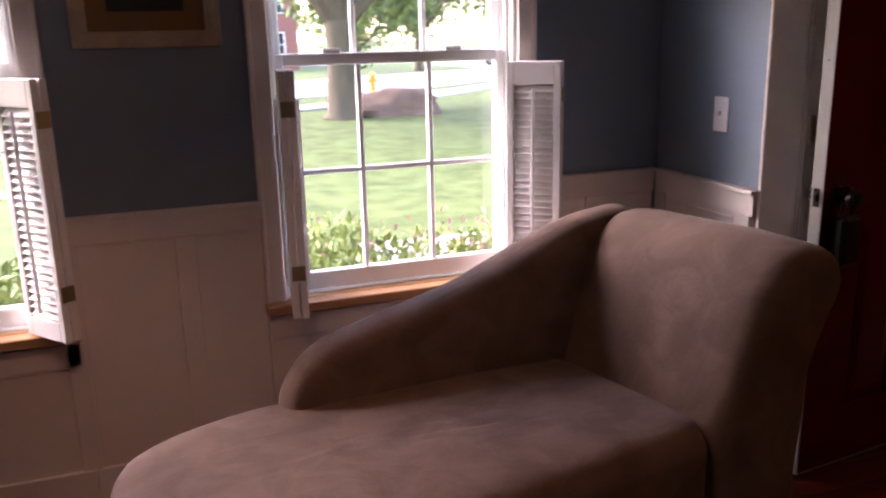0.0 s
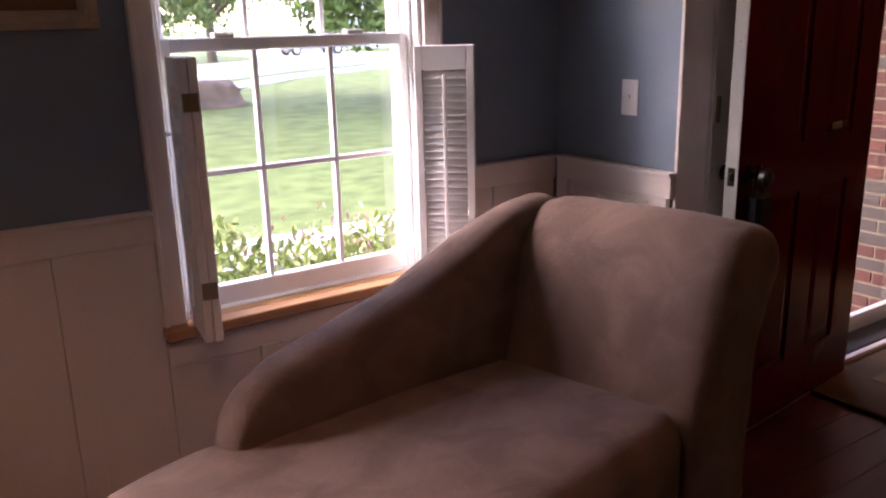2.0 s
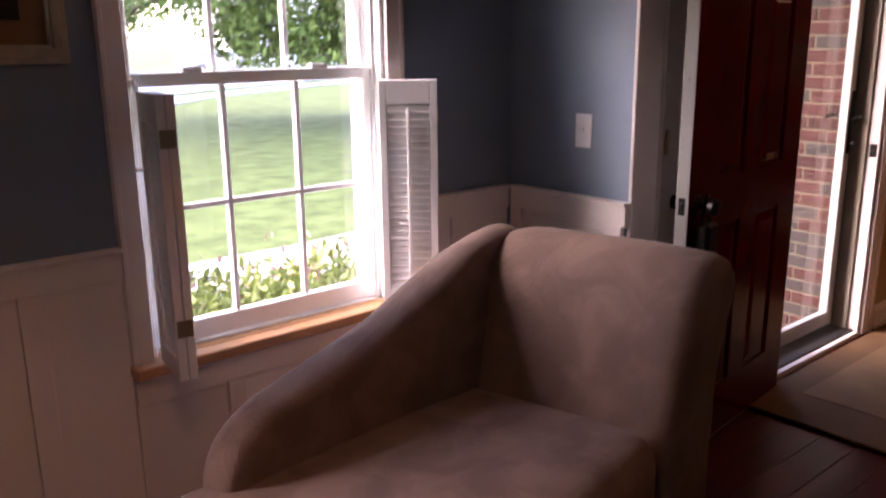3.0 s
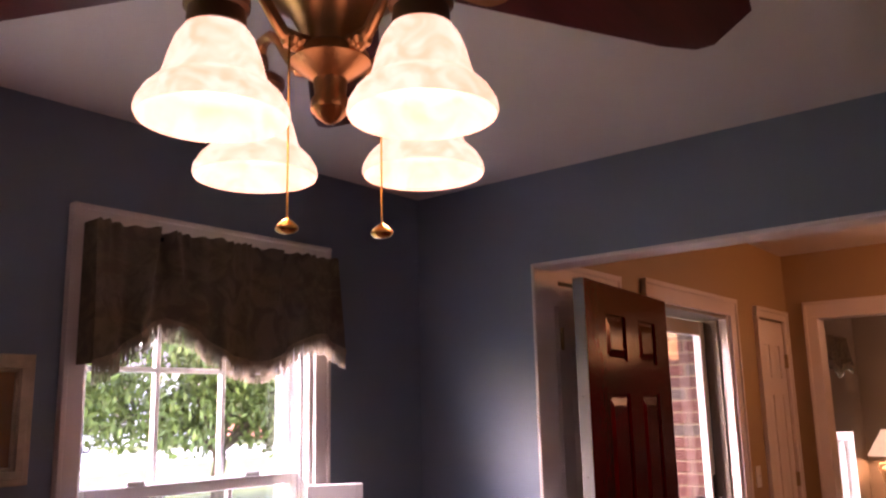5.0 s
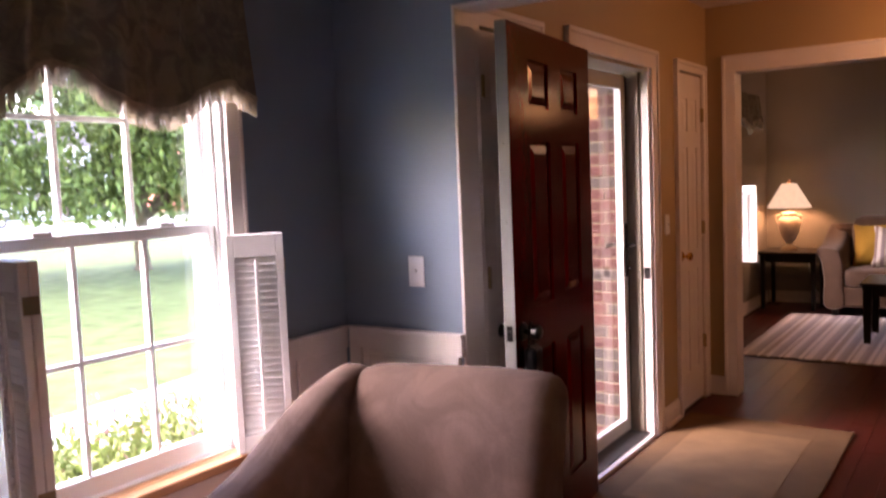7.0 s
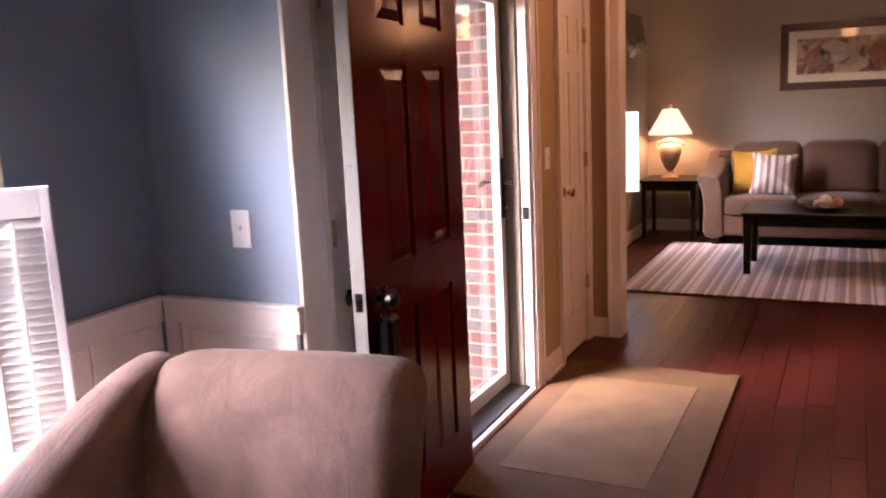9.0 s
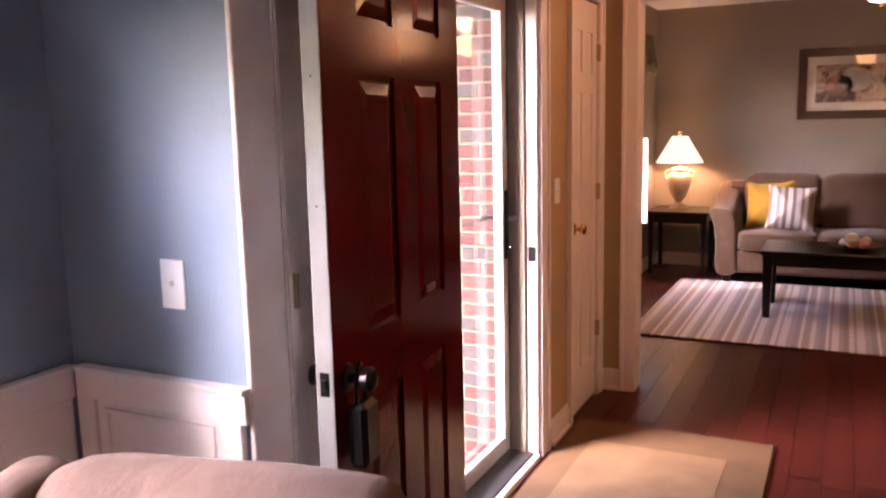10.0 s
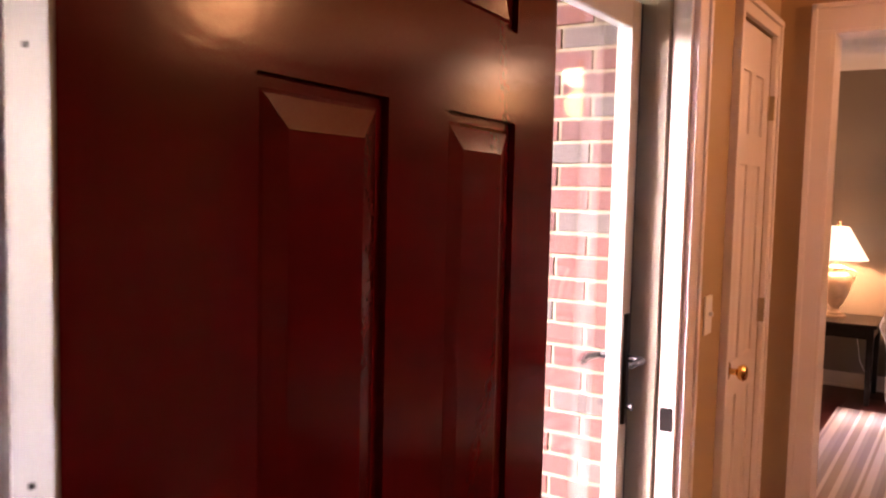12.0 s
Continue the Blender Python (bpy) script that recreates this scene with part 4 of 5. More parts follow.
part("lock_knob", tube([(SW - 0.036, -0.012, 0.93), (SW - 0.036, -0.03, 0.93)], [0.008, 0.011]), BLACK, hp)

# door stop on the hall floor trim
stop = thing("door_stop", "small white door stop on the door sill", "door stop", pose(3.60, 2.36, 0.022))
part("body", boxes((-0.02, 0.02, -0.015, 0.015, 0, 0.04), bevel=0.006), VINYL, stop)


# ---- chaise longue ----
chaise = thing("chaise_longue", "taupe microsuede chaise longue with a scrolled back and one sloping arm", "chaise", pose(1.955, 1.80, 0, 0, 0, 12.5))


def rough_up(bm, amount, size):
    bm.normal_update()
    for v in bm.verts:
        v.co += v.normal * amount * noise.noise(v.co * size)
    return bm


foot = [(-1.33, 0.05), (-1.37, 0.32), (-1.33, 0.58), (-1.19, 0.69), (-0.9, 0.73), (-0.4, 0.71), (0.02, 0.70), (0.05, 0.35), (0.02, -0.055), (-0.4, -0.055), (-0.9, -0.055), (-1.17, -0.035)]
top = [(-1.33, 0.05), (-1.37, 0.32), (-1.33, 0.58), (-1.19, 0.69), (-0.95, 0.728), (-0.80, 0.700), (-0.45, 0.615), (-0.12, 0.540), (-0.045, 0.49), (-0.030, 0.25), (-0.030, 0.06), (-0.050, -0.025), (-0.13, -0.058), (-0.4, -0.058), (-0.9, -0.055), (-1.17, -0.035)]
part("seat", pillow([tuple(p) for p in smooth_loop(top, 8)][::-1], [(0.03, 0.25), (0.005, 0.265), (0.0, 0.30), (0.0, 0.43), (0.004, 0.452), (0.013, 0.475), (0.027, 0.494), (0.042, 0.506, 0.995), (0.045, 0.515, 0.93), (0.045, 0.524, 0.75), (0.045, 0.530, 0.4), (0.045, 0.531, 0.1)], lambda a, b, h: (a, b, h)), SUEDE, chaise, smooth=True)
part("base", pillow([tuple(p) for p in smooth_loop(foot, 8)][::-1], [(0.035, 0.11), (0.018, 0.115), (0.016, 0.18), (0.018, 0.265), (0.04, 0.27)], lambda a, b, h: (a, b, h)), SUEDE, chaise, smooth=True)
back = [(-0.055, 0.44), (-0.030, 0.53), (0.018, 0.65), (0.070, 0.77), (0.14, 0.855), (0.22, 0.898), (0.31, 0.900), (0.39, 0.868), (0.43, 0.80), (0.415, 0.73), (0.37, 0.665), (0.325, 0.57), (0.305, 0.40), (0.295, 0.20), (0.285, 0.115), (0.15, 0.11), (-0.02, 0.115), (-0.055, 0.25)]
part("backrest", rough_up(pillow([tuple(p) for p in smooth_loop(back, 6)], [(0.075, -0.070), (0.055, -0.069), (0.035, -0.063), (0.016, -0.048), (0.004, -0.02), (0.0, 0.02), (0.0, 0.16), (0.0, 0.3), (0.0, 0.45), (0.0, 0.50), (0.006, 0.55), (0.022, 0.59), (0.05, 0.62), (0.075, 0.63)], lambda a, b, h: (a, h, b)), 0.009, 5), SUEDE, chaise, smooth=True)


def padded(a, b, h):
    """The arm's padding swells over the seat towards the back."""
    low, near = min(1, max(0, (0.87 - b) / 0.36)), min(1, max(0, (a + 0.88) / 0.8))
    return (a, h - 0.085 * low * near * min(1, max(0, (0.66 - h) / 0.07)), b)


arm = [(0.20, 0.30), (0.28, 0.60), (0.345, 0.80), (0.31, 0.888), (0.20, 0.896), (0.08, 0.885), (-0.06, 0.848), (-0.20, 0.80), (-0.36, 0.75), (-0.52, 0.715), (-0.66, 0.69), (-0.77, 0.662), (-0.845, 0.615), (-0.885, 0.545), (-0.89, 0.46), (-0.87, 0.33), (-0.6, 0.28), (-0.2, 0.28)]
part("arm", rough_up(pillow([tuple(p) for p in smooth_loop(arm, 6)], [(0.055, 0.577), (0.034, 0.575), (0.017, 0.582), (0.005, 0.598), (0.0, 0.622), (0.0, 0.65), (0.005, 0.672), (0.017, 0.690), (0.034, 0.699), (0.055, 0.698)], padded), 0.004, 6), SUEDE, chaise, smooth=True)
for u, v in ((-1.22, 0.06), (-1.22, 0.56), (0.22, 0.08), (0.22, 0.62)):
    part("leg", lathe([(0.0, 0.0), (0.018, 0.0), (0.026, 0.06), (0.03, 0.115), (0.0, 0.115)], 14, (u, v)), ESPRESSO, chaise, "dark turned foot", True)
part("piping", tube([(0.242, 0.56 + 0.02 * k, 0.866 - 0.0005 * k) for k in range(3)], 0.004), SUEDE, chaise)


# ---- ceiling fan with four lights ----
FAN = Vector((0.622, 1.379, 0))
fan = thing("ceiling_fan", "bronze ceiling fan with mahogany blades and four lit glass shades", "ceiling fan", pose(FAN.x, FAN.y, 0))
part("canopy", lathe([(0.0, 2.43), (0.075, 2.43), (0.078, 2.415), (0.06, 2.38), (0.022, 2.365), (0.022, 2.32)], 40), BRONZE, fan, smooth=True)
part("motor", lathe([(0.022, 2.34), (0.07, 2.33), (0.125, 2.31), (0.142, 2.28), (0.142, 2.235), (0.13, 2.225), (0.137, 2.215), (0.128, 2.185), (0.105, 2.172), (0.09, 2.165)], 48), DARKBRONZE, fan, smooth=True)
part("switch_housing", lathe([(0.09, 2.172), (0.108, 2.165), (0.108, 2.150), (0.094, 2.142), (0.098, 2.132), (0.092, 2.115), (0.066, 2.098), (0.052, 2.085), (0.040, 2.06), (0.036, 2.04), (0.050, 2.028), (0.052, 2.018), (0.038, 2.006), (0.022, 1.995), (0.020, 1.975), (0.025, 1.967), (0.025, 1.955), (0.016, 1.945), (0.007, 1.938), (0.0, 1.936)], 40), BRONZE, fan, "bronze light fitting with a turned finial", True)
part("switch_slot", boxes((-0.036, -0.012, -0.0665, -0.062, 2.100, 2.108)), BLACK, fan)
for k in range(5):
    a = radians(-28 + 72 * k)
    rot = Matrix.Rotation(a, 4, "Z")
    outline = [(0.20, -0.058), (0.40, -0.067), (0.58, -0.073), (0.645, -0.066), (0.668, -0.045), (0.668, 0.045), (0.645, 0.066), (0.58, 0.073), (0.40, 0.067), (0.20, 0.058)]
    tilt = Matrix.Rotation(radians(-12), 4, "X")
    blade = part("blade", pillow(outline, [(0.002, 2.176), (0, 2.178), (0, 2.183), (0.002, 2.185)], lambda p, q, h: rot @ (Matrix.Translation((0, 0, 2.2)) @ tilt @ Vector((p, q, h - 2.2)))), MAHOG, fan)
    iron = pillow([tuple(p) for p in smooth_loop([(0.10, -0.018), (0.16, -0.014), (0.20, -0.036), (0.25, -0.04), (0.275, 0.0), (0.25, 0.04), (0.20, 0.036), (0.16, 0.014), (0.10, 0.018)], 4)], [(0.002, 2.164), (0, 2.166), (0, 2.172), (0.002, 2.174)], lambda p, q, h: rot @ (Matrix.Translation((0, 0, 2.2)) @ tilt @ Vector((p, q, h - 2.2))))
    part("blade_iron", iron, BRONZE, blade, "bronze blade iron", True)
for k in range(4):
    a = radians(-94.5 + 90 * k)
    ca, sa = math.cos(a), math.sin(a)
    arm_pts = [(0.036, 2.035), (0.055, 2.03), (0.075, 2.038), (0.095, 2.062), (0.115, 2.090), (0.135, 2.103), (0.155, 2.100), (0.165, 2.085)]
    bm = tube([(r * ca, r * sa, z) for r, z in arm_pts], [0.010, 0.013, 0.0085, 0.008, 0.008, 0.008, 0.009, 0.011], 12)
    la = part("lamp_arm", bm, BRONZE, fan, "curved bronze arm", True)
    for r in (0.050, 0.062):
        part("bead", lathe([(0.0, 2.020), (0.010, 2.023), (0.0135, 2.031), (0.010, 2.039), (0.0, 2.042)], 16, (r * ca, r * sa)), BRONZE, la, smooth=True)
    c = (0.165 * ca, 0.165 * sa)
    part("fitter", lathe([(0.0, 2.085), (0.013, 2.082), (0.016, 2.058), (0.030, 2.052), (0.038, 2.046), (0.038, 2.036), (0.033, 2.032), (0.034, 2.014), (0.031, 2.006)], 28, c), DARKBRONZE, la, smooth=True)
    part("shade", lathe([(0.028, 2.012), (0.036, 2.009), (0.045, 1.995), (0.052, 1.975), (0.057, 1.955), (0.061, 1.944), (0.066, 1.940), (0.076, 1.930), (0.084, 1.916), (0.0855, 1.907), (0.083, 1.902), (0.081, 1.912), (0.073, 1.926), (0.063, 1.936), (0.057, 1.942), (0.053, 1.955), (0.048, 1.975), (0.041, 1.995), (0.028, 2.006)], 40, c), SHADE, la, "glowing frosted glass bell shade", True)
    bulb("fan_bulb", (FAN.x + c[0], FAN.y + c[1], 1.980), 4.0, (1.0, 0.62, 0.38), radius=0.03)
VIEW, RIGHT = Vector((0.674, 0.738, 0)), Vector((0.738, -0.674, 0))
for r, d in ((-0.050, -0.05), (0.062, -0.03)):
    p = RIGHT * r + VIEW * d
    ch = part("pull_chain", tube([(p.x, p.y, 2.03), (p.x, p.y, 1.80)], 0.0014, 6), BRASS, fan, "thin brass pull chain")
    part("pull_fob", lathe([(0.0, 1.803), (0.003, 1.802), (0.009, 1.797), (0.0135, 1.792), (0.0135, 1.789), (0.009, 1.785), (0.0, 1.783)], 18, (p.x, p.y)), BRASS, ch, "brass pull fob", True)


def flush_light(x, y, drop, watts, label):
    c = thing("ceiling_light", label, "ceiling light", pose(x, y, CEIL_H))
    part("canopy", lathe([(0.0, 0.0), (0.07, 0.0), (0.07, -0.02), (0.02, -0.035), (0.02, -drop)], 28), BRONZE, c, smooth=True)
    part("shade", lathe([(0.02, -drop), (0.11, -drop + 0.005), (0.125, -drop - 0.02), (0.11, -drop - 0.07), (0.06, -drop - 0.105), (0.0, -drop - 0.115)], 32), BOWLSHADE, c, "glowing frosted glass bowl", True)
    part("finial", lathe([(0.0, -drop - 0.112), (0.010, -drop - 0.116), (0.008, -drop - 0.135), (0.0, -drop - 0.14)], 14), BRONZE, c, smooth=True)
    bulb("ceiling_bulb", (x, y, CEIL_H - drop - 0.22), watts, (1.0, 0.48, 0.18), 0.1)
    return c


flush_light(4.85, 0.67, 0.10, 7.4, "bronze hall ceiling light with a lit glass bowl")
flush_light(7.45, 0.95, 0.20, 2, "bronze living room ceiling light with a lit glass bowl")

# ---- hall mat ----
mat_thing = thing("door_mat", "beige door mat with a darker border, before the front door", "mat", pose(0, 0, 0))
part("border", boxes((3.235, 4.95, 1.345, 2.255, 0.006, 0.018), bevel=0.004), MATDARK, mat_thing)
part("middle_field", boxes((3.50, 4.69, 1.52, 2.125, 0.018, 0.0205), bevel=0.001), MATBEIGE, mat_thing, "lighter beige middle field")


# ---- living room ----
rug = thing("area_rug", "striped grey and cream woven rug under the coffee table", "rug", pose(0, 0, 0))
part("weave", boxes((6.70, 8.79, -0.9, 2.43, 0.006, 0.016), bevel=0.003), RUGSTRIPE, rug)


def leg_table(name, x0, x1, y0, y1, h, leg, label, cat, shelf=False):
    t = thing(name, label, cat, pose(0, 0, 0.016 if shelf else 0.006))
    part("tabletop", boxes((x0, x1, y0, y1, h - 0.028, h), bevel=0.006), ESPRESSO, t)
    part("apron", boxes((x0 + 0.03, x1 - 0.03, y0 + 0.03, y0 + 0.05, h - 0.11, h - 0.028), (x0 + 0.03, x1 - 0.03, y1 - 0.05, y1 - 0.03, h - 0.11, h - 0.028), (x0 + 0.03, x0 + 0.05, y0 + 0.05, y1 - 0.05, h - 0.11, h - 0.028), (x1 - 0.05, x1 - 0.03, y0 + 0.05, y1 - 0.05, h - 0.11, h - 0.028)), ESPRESSO, t)
    for lx in (x0 + 0.02, x1 - 0.02 - leg):
        for ly in (y0 + 0.02, y1 - 0.02 - leg):
            bm = boxes((lx, lx + leg, ly, ly + leg, 0, h - 0.028))
            for v in bm.verts:
                if v.co.z < 0.01:
                    v.co.x += (lx + leg / 2 - v.co.x) * 0.3
                    v.co.y += (ly + leg / 2 - v.co.y) * 0.3
            part("leg", bm, ESPRESSO, t)
    return t


leg_table("end_table", 8.95, 9.52, 2.22, 2.80, 0.60, 0.05, "espresso wood end table under the lamp", "table")
leg_table("coffee_table", 7.43, 8.06, 0.30, 1.645, 0.50, 0.07, "espresso wood coffee table on the striped rug", "table", True)

lamp = thing("table_lamp", "cream urn table lamp with a lit pleated shade", "lamp", pose(9.27, 2.55, 0.606))
part("foot", lathe([(0.0, 0.0), (0.085, 0.0), (0.085, 0.014), (0.07, 0.022), (0.066, 0.035), (0.04, 0.045)], 28), CERAMIC, lamp, smooth=True)
part("urn", lathe([(0.04, 0.045), (0.028, 0.06), (0.032, 0.075), (0.06, 0.11), (0.095, 0.19), (0.112, 0.27), (0.108, 0.315), (0.09, 0.34), (0.06, 0.352), (0.058, 0.37), (0.075, 0.378), (0.070, 0.39), (0.03, 0.40), (0.0, 0.40)], 32), CERAMIC, lamp, "cream ceramic urn", True)
for s in (-1, 1):
    part("handle", tube([(0, s * 0.105, 0.27), (0, s * 0.128, 0.31), (0, s * 0.135, 0.345), (0, s * 0.118, 0.365), (0, s * 0.07, 0.372)], 0.009, 8), CERAMIC, lamp, smooth=True)
part("stem", tube([(0, 0, 0.40), (0, 0, 0.70)], 0.008), DULLBRASS, lamp)
part("shade", lathe([(0.218, 0.445), (0.220, 0.447), (0.075, 0.695), (0.072, 0.697), (0.070, 0.694), (0.214, 0.449)], 40), LINEN, lamp, "glowing cream fabric shade", True)
part("finial", lathe([(0.0, 0.69), (0.012, 0.70), (0.018, 0.715), (0.012, 0.73), (0.02, 0.738), (0.0, 0.75)], 14), DARKBRONZE, lamp, smooth=True)
bulb("lamp_bulb", (9.27, 2.55, 0.606 + 0.56), 8.5, (1.0, 0.60, 0.32), 0.04)

sofa = thing("sofa", "taupe upholstered three-seat sofa with flared arms", "sofa", pose(0, 0, 0.012))
SX, SY0, SY1 = 8.70, -0.20, 2.14
part("base", boxes((SX + 0.03, 9.52, SY0 + 0.1, SY1 - 0.1, 0.09, 0.30), bevel=0.02), SOFA, sofa)
for s, y in ((1, SY1), (-1, SY0)):
    prof = [(y - s * 0.19, 0.09), (y - s * 0.02, 0.09), (y - s * 0.015, 0.35), (y + s * 0.01, 0.52), (y + s * 0.05, 0.62), (y + s * 0.03, 0.67), (y - s * 0.05, 0.675), (y - s * 0.15, 0.64), (y - s * 0.185, 0.5), (y - s * 0.19, 0.3)]
    prof = prof if s > 0 else prof[::-1]

    def put(a, b, h):
        return (SX + h, a, b + (0.20 * max(0, (h - 0.25) / 0.6) if b > 0.5 else 0))
    part("arm", pillow([tuple(p) for p in smooth_loop(prof, 5)], [(0.04, 0.0), (0.012, 0.01), (0, 0.04), (0, 0.3), (0, 0.55), (0, 0.78), (0.03, 0.82)], put), SOFA, sofa, smooth=True)
part("back_frame", boxes((9.32, 9.54, SY0 + 0.02, SY1 - 0.02, 0.09, 0.86), bevel=0.05), SOFA, sofa)
cw = (SY1 - SY0 - 0.38) / 3
for k in range(3):
    y0 = SY0 + 0.19 + k * cw
    sq = [(y0 + 0.02, 8.72), (y0 + cw / 2, 8.70), (y0 + cw - 0.02, 8.72), (y0 + cw - 0.008, 9.0), (y0 + cw - 0.012, 9.35), (y0 + cw / 2, 9.36), (y0 + 0.012, 9.35), (y0 + 0.008, 9.0)]
    part("seat_cushion", pillow([tuple(p) for p in smooth_loop(sq, 4)], [(0.03, 0.295), (0.008, 0.305), (0, 0.34), (0, 0.41), (0.012, 0.445), (0.04, 0.460), (0.04, 0.467, 0.8), (0.04, 0.470, 0.4)], lambda a, b, h: (b, a, h)), SOFA, sofa, smooth=True)
    bq = [(y0 + 0.02, 0.47), (y0 + cw / 2, 0.46), (y0 + cw - 0.02, 0.47), (y0 + cw - 0.004, 0.68), (y0 + cw - 0.03, 0.92), (y0 + cw / 2, 0.945), (y0 + 0.03, 0.92), (y0 + 0.004, 0.68)]
    part("back_cushion", pillow([tuple(p) for p in smooth_loop(bq, 4)], [(0.05, 0.0), (0.012, 0.02), (0, 0.06), (0, 0.13), (0.02, 0.18), (0.04, 0.195), (0.04, 0.207, 0.8), (0.04, 0.213, 0.4)], lambda a, b, h: (9.36 - h + (b - 0.47) * 0.22, a, b)), SOFA, sofa, smooth=True)
for x in (8.76, 9.46):
    for y in (SY0 + 0.06, SY1 - 0.14):
        part("foot", boxes((x, x + 0.06, y, y + 0.06, 0.004 if x < 9 else -0.006, 0.09), bevel=0.004), ESPRESSO, sofa, "dark block foot")


def throw_pillow(m, material, label, s=0.40):
    p = thing("throw_pillow", label, "pillow", m)
    k = s / 2
    q = [(-k, -k), (-k * 0.5, -k * 0.93), (k * 0.5, -k * 0.93), (k, -k), (k * 0.93, -k * 0.5), (k * 0.93, k * 0.5), (k, k), (k * 0.5, k * 0.93), (-k * 0.5, k * 0.93), (-k, k), (-k * 0.93, k * 0.5), (-k * 0.93, -k * 0.5)]
    loop = [tuple(v) for v in smooth_loop(q, 4)]

    def bulge(a, b, h):
        return (a, h, b)
    part("cushion", pillow(loop, [(0, -0.075, 0.12), (0, -0.07, 0.35), (0, -0.056, 0.58), (0, -0.034, 0.8), (0, -0.014, 0.95), (0, 0), (0, 0.014, 0.95), (0, 0.034, 0.8), (0, 0.056, 0.58), (0, 0.07, 0.35), (0, 0.075, 0.12)], bulge), material, p, smooth=True)
    return p


throw_pillow(pose(9.06, 1.71, 0.685, 14, 4, 78), YELLOW, "mustard yellow throw pillow on the sofa", 0.42)
throw_pillow(pose(8.93, 1.52, 0.672, 18, -4, 96), PILLOWSTRIPE, "striped brown and cream throw pillow on the sofa", 0.40)
throw_pillow(pose(9.00, 0.16, 0.672, 18, 8, 86), PILLOWSTRIPE, "striped brown and cream throw pillow on the sofa", 0.40)

bowl = thing("decor_bowl", "shallow dark bowl with shell ornaments on the coffee table", "bowl", pose(7.68, 1.02, 0.516))
part("dish", lathe([(0.0, 0.0), (0.06, 0.0), (0.12, 0.018), (0.17, 0.034), (0.172, 0.038), (0.12, 0.026), (0.05, 0.010), (0.0, 0.010)], 28), DARKBRONZE, bowl, smooth=True)
for i, (dx, dy, r, mt) in enumerate(((0.0, 0.02, 0.055, CREAM), (0.05, -0.07, 0.042, PRINTTAN), (-0.05, -0.06, 0.04, PRINTPINK), (0.06, 0.08, 0.03, CERAMIC))):
    part("ornament", lathe([(0.0, 0.012), (r * 0.7, 0.012 + r * 0.3), (r, 0.012 + r), (r * 0.75, 0.012 + r * 1.65), (r * 0.3, 0.012 + r * 1.95), (0.0, 0.012 + r * 2)], 18, (dx, dy)), mt, bowl, smooth=True)
cable = thing("lamp_cord", "pale lamp cord hanging behind the end table", "cord")
part("cord", tube([(9.57, 2.42, 0.58), (9.575, 2.41, 0.40), (9.57, 2.38, 0.22), (9.55, 2.30, 0.07), (9.53, 2.22, 0.012)], 0.004, 6), VINYL, cable)


# ---- outdoors ----
GZ = -0.42
bm = bmesh.new()
N = 60
rows = []
for i in range(N + 1):
    row = []
    for j in range(N + 1):
        u, v = (i / N - 0.5) * 2, j / N
        gx, gy = 5 + 400 * u * abs(u) ** 1.6, 3.06 + 500 * v ** 2.6
        row.append(bm.verts.new((gx, gy, GZ + 0.05 * noise.noise(Vector((gx * 0.2, gy * 0.2, 0))) if gy < 60 else GZ)))
    rows.append(row)
for a, b in zip(rows, rows[1:]):
    for j in range(N):
        bm.faces.new((a[j], b[j], b[j + 1], a[j + 1]))
structure("ground", bm, GRASS, "green mown lawn", "ground", True)
structure("ground_under_house", boxes((-60, 60, -60, 3.06, GZ - 0.2, GZ - 0.06)), CONCRETE, "plain ground round and under the house", "ground")


def strip(name, pts, width, z, thick, material, label):
    bm = bmesh.new()
    prev = None
    P = [Vector((*p, 0)) for p in pts]
    for i, p in enumerate(P):
        d = (P[min(i + 1, len(P) - 1)] - P[max(i - 1, 0)]).normalized()
        s = Vector((-d.y, d.x, 0)) * width / 2
        ring = [bm.verts.new(p + s + Vector((0, 0, z))), bm.verts.new(p - s + Vector((0, 0, z))), bm.verts.new(p - s + Vector((0, 0, z - thick))), bm.verts.new(p + s + Vector((0, 0, z - thick)))]
        if prev:
            for k in range(4):
                bm.faces.new((prev[k], prev[(k + 1) % 4], ring[(k + 1) % 4], ring[k]))
        prev = ring
    return structure(name, bm, material, label, name.split("_")[0])


strip("road", [(-90, 29.5), (-20, 29.8), (2.0, 30.5), (8.0, 33.0), (13.0, 37.0), (22.0, 41.5), (60, 47), (120, 49)], 9.0, GZ + 0.06, 0.3, ASPHALT, "pale sunlit street")
strip("pavement_1", [(-90, 22.2), (-10, 22.4), (4.0, 22.7), (8.6, 25.0), (13.0, 28.9), (20.0, 33.2), (40, 40), (80, 44)], 1.3, GZ + 0.065, 0.3, CONCRETE, "concrete pavement along the street")
strip("pavement_2", [(2.4, 6.8), (4.0, 6.75), (6.0, 6.95), (9.0, 8.0), (14.0, 11.0)], 0.9, GZ + 0.07, 0.3, CONCRETE, "concrete front walk across the lawn")
strip("pavement_3", [(4.0, 3.02), (4.0, 6.3)], 1.3, GZ + 0.20, 0.5, CONCRETE, "concrete porch step")
structure("porch_floor", boxes((3.28, 4.57, FRONT_Y + T, 3.04, GZ, -0.20)), CONCRETE, "concrete porch floor", "floor")
structure("wall_porch_west", boxes((3.281, 3.36, FRONT_Y + T, 3.03, GZ, 2.6)), HOUSEBRICK, "brick side of the porch recess", "wall")


